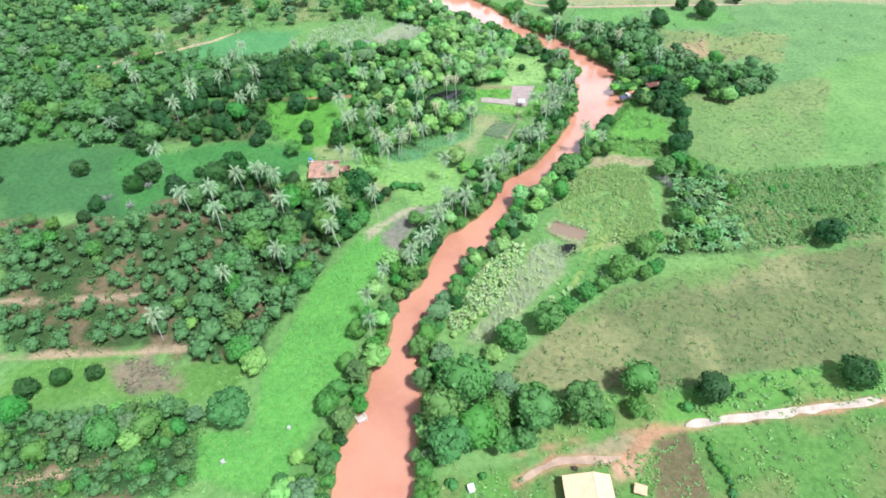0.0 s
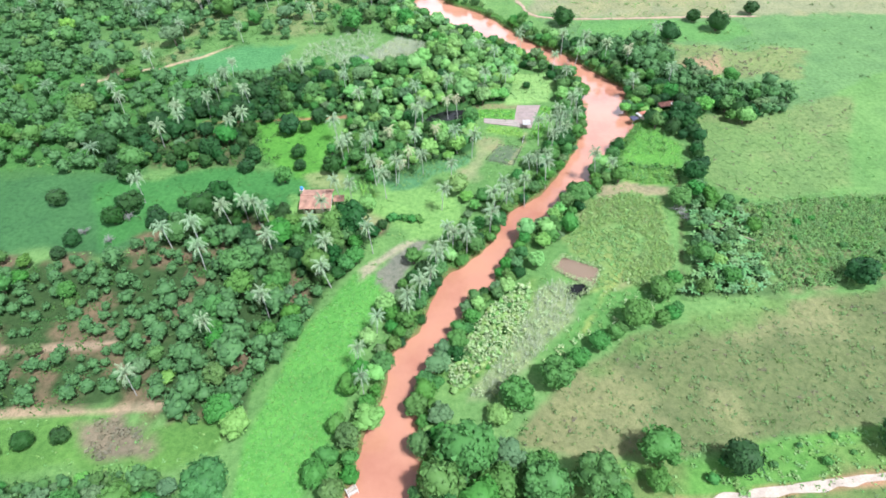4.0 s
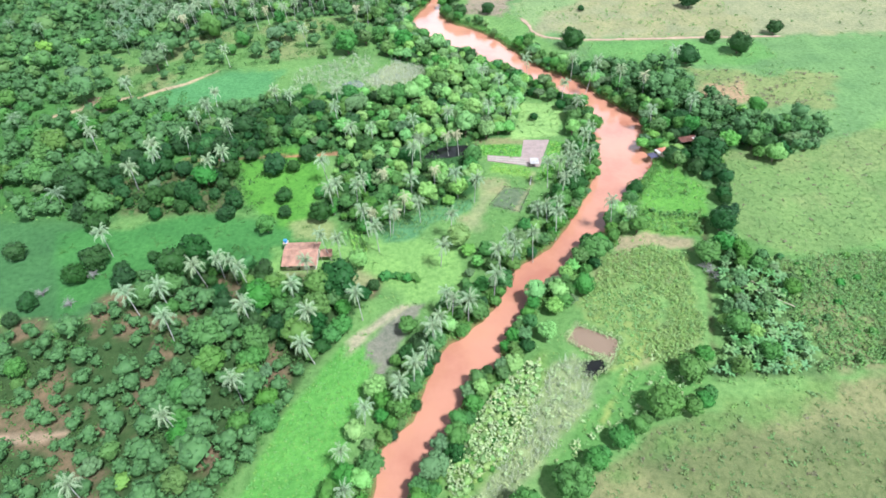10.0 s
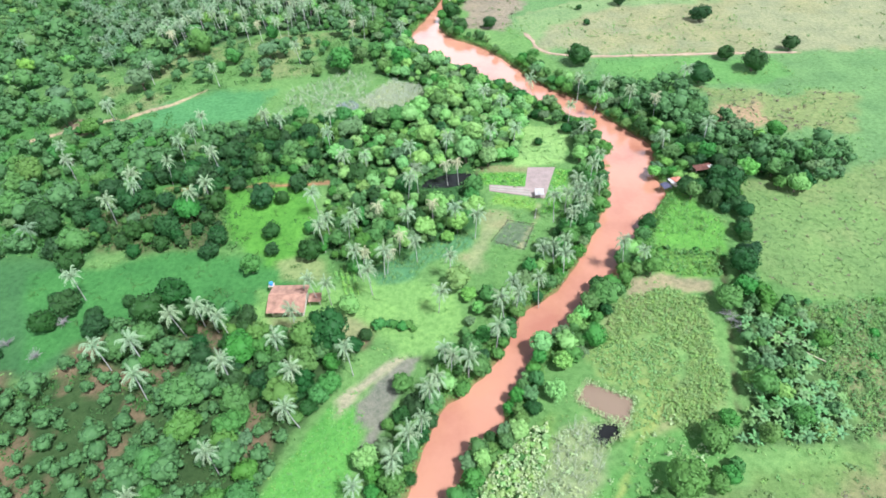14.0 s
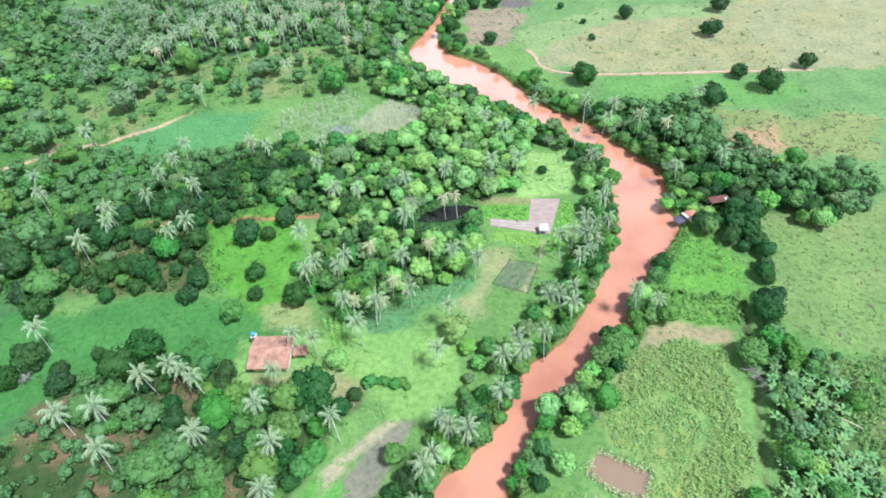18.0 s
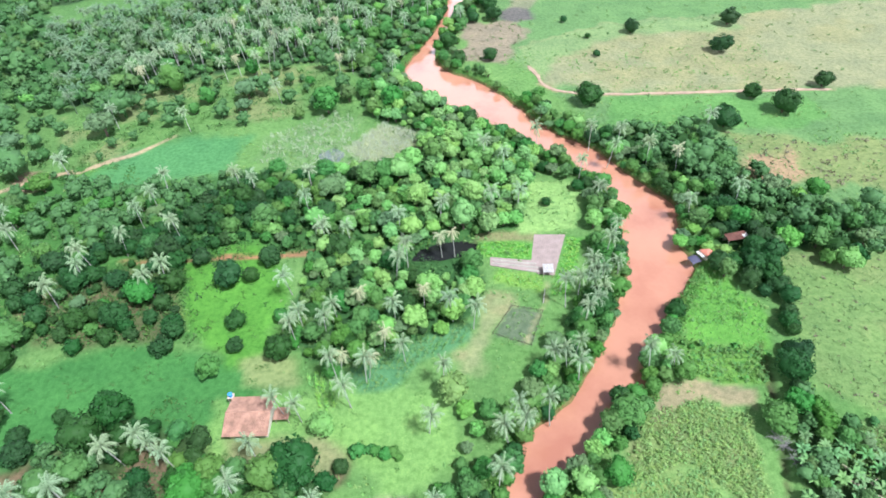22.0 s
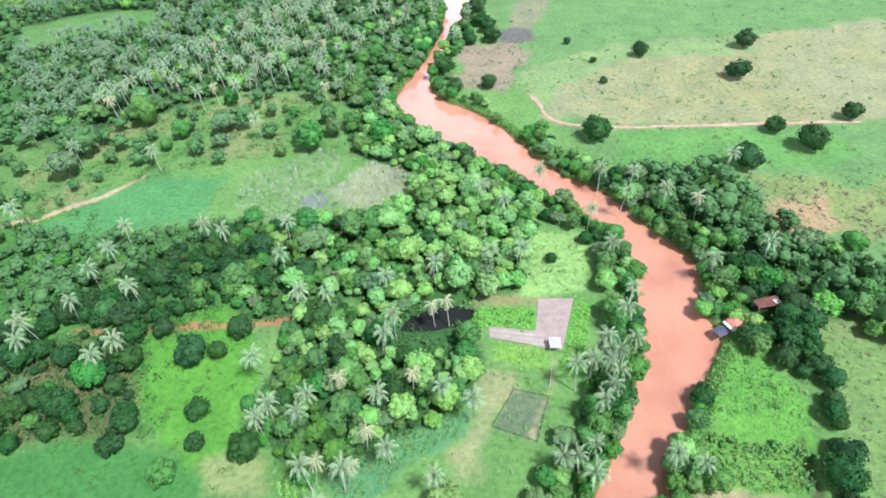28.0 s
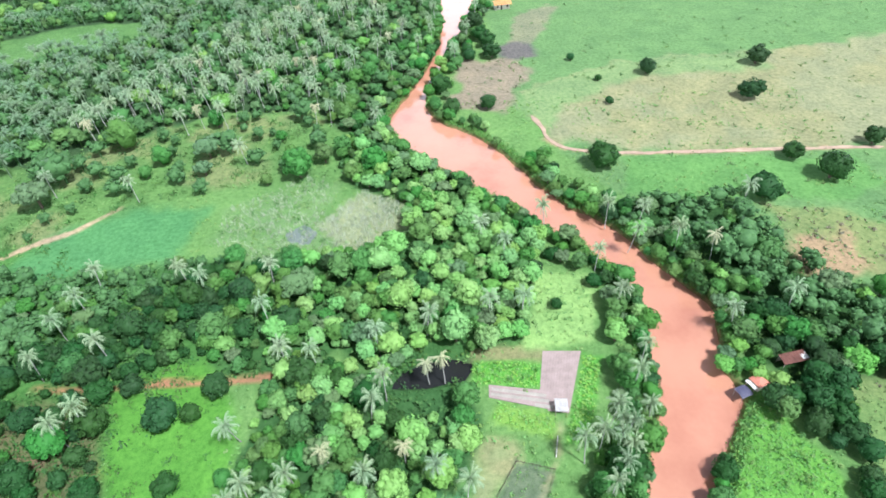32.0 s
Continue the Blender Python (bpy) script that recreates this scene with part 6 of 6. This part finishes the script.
for v in bm.verts:
    v.co.z = 1.7 - 0.18 * (v.co.x ** 2 + v.co.y ** 2) * 0.5 + 0.02 * math.sin(v.co.x * 4) * math.cos(v.co.y * 3)
tarp = part("tarpaulin", bm, TARP, e)
tarp.modifiers.new("thickness", "SOLIDIFY").thickness = 0.02
for px in (-1.4, 1.4):
    for py in (-1.3, 1.3):
        part("pole", rod((px, py, -1.6), (px, py, 1.45), 0.05), WOOD, e)

# long brown roof among the trees east of the landing
e = shed("barn", 89.0, 203.3, 10, 6.0, 2.6, 2.2, ROOF_BROWN, "long low barn with a weathered brown roof under trees", 0.35)
part("roof_patch", box(2.3, 0, 2.36, 1.5, 2.0, 0.03, 0.008), WHITE_SHEET, e, "pale sheet laid over the roof's end")

# bathing platform on the west bank
e = tagged(new("jetty"), "small pale wooden jetty with rails at the river's edge", "jetty")
e.matrix_basis = pose(-16.2, 66.4, 0, 0, 0, 30)
for k in range(7):
    part("plank", box(-0.9 + 0.3 * k, 0, -0.55, 0.26, 1.7, 0.05, 0.008), WOOD, e)
for px in (-1, 1):
    for py in (-0.8, 0.8):
        part("post", rod((px, py, -2.4), (px, py, 0.5), 0.06), WHITE_SHEET, e)
for a, b in (((-1, -0.8, 0.45), (1, -0.8, 0.45)), ((1, -0.8, 0.45), (1, 0.8, 0.45)), ((-1, -0.8, 0), (1, -0.8, 0)), ((-1, 0.8, 0.45), (-1, -0.8, 0.45))):
    part("rail", rod(a, b, 0.045), WHITE_SHEET, e)

# things round the tan house
e = tagged(new("water_box"), "white plastic water box on the grass", "water tank")
e.matrix_basis = pose(5.9, 49.6, 0, 0, 0, 15)
part("body", box(0, 0, 0.42, 1.2, 1.3, 1.3, 0.08), WHITE_SHEET, e)
part("lid", box(0, 0, 1.11, 1.3, 1.4, 0.08, 0.03), WHITE_SHEET, e)
e = tagged(new("feed_trough_roof"), "low pale tile shelter beside a farmhouse", "shelter")
e.matrix_basis = pose(38.0, 47.6, 0, 0, 0, -20)
ob = roof_slope(2.4, 1.9, 0.3, -1, ROOF_TAN, e, 0.2, "roof_sheet")
ob.matrix_basis = pose(0, 0.95, 1.2)
for px in (-1, 1):
    part("post", rod((px, 0.7, -0.3), (px, 0.7, 1.1), 0.05), WOOD, e)
    part("post", rod((px, -0.7, -0.3), (px, -0.7, 0.92), 0.05), WOOD, e)
e = tagged(new("firewood_stack"), "small dark stack of firewood logs in the yard", "firewood")
e.matrix_basis = pose(26.6, 52.6, 0.1, 0, 0, 70)
for k in range(9):
    lx, lz = (k % 3) * 0.26 - 0.26, (k // 3) * 0.23 + 0.1
    part("log", rod((lx, -0.5, lz), (lx, 0.5, lz), 0.12, sides=9), DARK_WOOD, e)

# white pipe by the gardens, waterweed in the river
e = tagged(new("pipe"), "white plastic irrigation pipe beside a garden", "pipe")
part("tube", rod((34.6, 188.6, 0.45), (33.4, 184.0, 0.45), 0.08), WHITE_SHEET, e)
for px, py in ((34.4, 188.0), (33.6, 184.6)):
    part("support", rod((px, py, -0.4), (px, py, 0.4), 0.05), WOOD, e)
joined("waterweed", [(61.2 + 0.5 * math.cos(k * 2.4), 211.0 + 0.45 * math.sin(k * 2.4), 1.4, 0.8) for k in range(7)], [(v + (0, 0, -0.9), f) for v, f in TUFTS], CROP_LEAF, "floating clump of green waterweed in the river", "waterweed", -0.35)
e = tagged(new("water_box"), "small white plastic water box beside a track", "water tank")
e.matrix_basis = pose(-71.5, 56.8, 0, 0, 0, 40)
part("body", box(0, 0, 0.35, 0.9, 0.9, 1.1, 0.07), WHITE_SHEET, e)
part("lid", box(0, 0, 0.93, 1.0, 1.0, 0.07, 0.02), WHITE_SHEET, e)

# bush rows between the plots and in the yard
for (ax, ay), (bx, by), n, r in (((63.7, 169.4), (81.9, 166.0), 13, 0.8), ((-11.0, 147.3), (-2.0, 145.5), 9, 1.5)):
    for k in range(n):
        plant("hedge_bush", BUSH, ax + (bx - ax) * k / (n - 1) + rand.uniform(-0.5, 0.5), ay + (by - ay) * k / (n - 1) + rand.uniform(-0.7, 0.7), r * rand.uniform(0.6, 1.35), 1.5, "low dark green bush in a row between plots", "bush", "bush rows")

# old stumps on the green strip
for x, y, r in ((-43.4, 57.8, 0.45), (-31.2, 64.7, 0.35)):
    e = tagged(new("tree_stump"), "weathered grey tree stump in a green field", "stump")
    e.matrix_basis = pose(x, y, 0, 0, 0, rand.uniform(0, 360))
    part("stump", rod((0, 0, -0.2), (0.05, 0, 0.55), r, r * 0.8, 11), PALM_BARK, e)
    for k in range(4):
        a = k * 1.6
        part("root", rod((r * 0.6 * math.cos(a), r * 0.6 * math.sin(a), 0.2), (r * 1.9 * math.cos(a), r * 1.9 * math.sin(a), -0.1), 0.13, 0.05, 7), PALM_BARK, e)

house("farmhouse", 50.0, 426.0, 8.0, 9.0, 6.0, 2.6, 1.3, plain_material("orange_roof_tiles", (0.62, 0.33, 0.13), 0.85, 0.6, 0.2), "far farmhouse with an orange tile roof by the river")
flat_water("water_puddle", "puddle", -0.2, PUDDLE_WATER, "shallow puddle of grey-blue water among wet grass")
joined("row_garden", rows_over("garden_green", 0.5, 1.3, 84, 0.9), BLADES, CROP_LEAF, "green vegetable rows beside a farmhouse", "crop")


def bare_tree(seed, high, spread, count):
    """A dead tree: a short trunk that forks into bare, crooked branches."""
    rng = np.random.default_rng(seed)
    vs, fs, n = [], [], 0
    runs = [([(0, 0, -0.3), (0.05, 0, high * 0.25), (0, 0.08, high * 0.5)], [0.14, 0.11, 0.08])]
    for _ in range(count):
        a, k = rng.uniform(0, 6.28), rng.uniform(0.4, 1.0)
        x, y, z = spread * k * math.cos(a), spread * k * math.sin(a), high * rng.uniform(0.55, 1.0)
        runs.append(([(0, 0.05, high * rng.uniform(0.15, 0.5)), (x * 0.5, y * 0.45, z * 0.75), (x, y, z)], [0.07, 0.05, 0.02]))
        for _ in range(2):
            b = rng.normal(0, 0.35 * spread, 2)
            runs.append(([(x * 0.5, y * 0.45, z * 0.75), (x + b[0], y + b[1], z * rng.uniform(0.8, 1.15))], [0.04, 0.015]))
    for p, rad in runs:
        v, f = tube(p, rad, 5)
        vs.append(v)
        fs.append(f + n)
        n += len(v)
    return np.concatenate(vs), np.concatenate(fs)


# dead bushes and fallen trunks at the ditch and on the west meadow
DEAD_WOOD = plain_material("dead_wood", (0.27, 0.265, 0.255), 0.9, 2.0, 0.2)
LOG_WOOD = plain_material("log_wood", (0.42, 0.4, 0.27), 0.9, 2.0, 0.2)
for k, (x, y) in enumerate(((74.3, 143.0), (75.2, 140.0), (73.6, 145.2), (-90.1, 141.6), (-88.2, 151.3), (-99.0, 145.5))):
    e = tagged(new("dead_bush"), "leafless grey dead bush with crooked bare branches", "dead bush", "dead bushes")
    e.matrix_basis = pose(x, y, -0.3 if x > 0 else 0, 0, 0, rand.uniform(0, 360))
    new("crown", mesh_of("dead_branches", *bare_tree(900 + k, 2.4, 1.9, 22), DEAD_WOOD, True)).parent = e
for k, ((ax, ay), (bx, by)) in enumerate((((80.0, 142.2), (86.9, 133.9)), ((79.2, 139.0), (89.4, 129.4)))):
    e = tagged(new("fallen_trunk"), "pale fallen tree trunk with broken limbs among shrubs", "fallen trunk", "fallen trunks")
    part("trunk", rod((ax, ay, 0.9), (bx, by, 1.5), 0.32, 0.14, 9), LOG_WOOD, e)
    for q in (0.25, 0.45, 0.6, 0.75, 0.9):
        px, py = ax + (bx - ax) * q, ay + (by - ay) * q
        part("limb", rod((px, py, 0.9 + 0.6 * q), (px + rand.uniform(-1.6, 1.6), py + rand.uniform(-1.6, 1.6), rand.uniform(-0.1, 2.4)), 0.12, 0.05, 7), LOG_WOOD, e)
    for q in (0.1, 0.5):
        px, py = ax + (bx - ax) * q, ay + (by - ay) * q
        part("limb", rod((px, py, 0.9 + 0.6 * q), (px + 0.3, py - 0.3, -0.2), 0.14, 0.1, 7), LOG_WOOD, e)

# a post at the fork of the road, bushes beside the brown garden
e = tagged(new("wooden_post"), "dark weathered post at the fork of a dirt road", "post")
part("pole", rod((43.0, 60.4, -0.4), (43.1, 60.4, 1.7), 0.1, 0.08, 9), DARK_WOOD, e)
part("cap", box(43.1, 60.4, 1.74, 0.26, 0.26, 0.08, 0.02), DARK_WOOD, e)
for k in range(11):
    plant("shrub", BUSH, 54.6 + 0.1 * k + rand.uniform(-0.5, 0.5), 57.6 - 1.15 * k, rand.uniform(0.6, 1.3), 1.5, "low green bush along a garden's edge", "shrub", "shrubs")
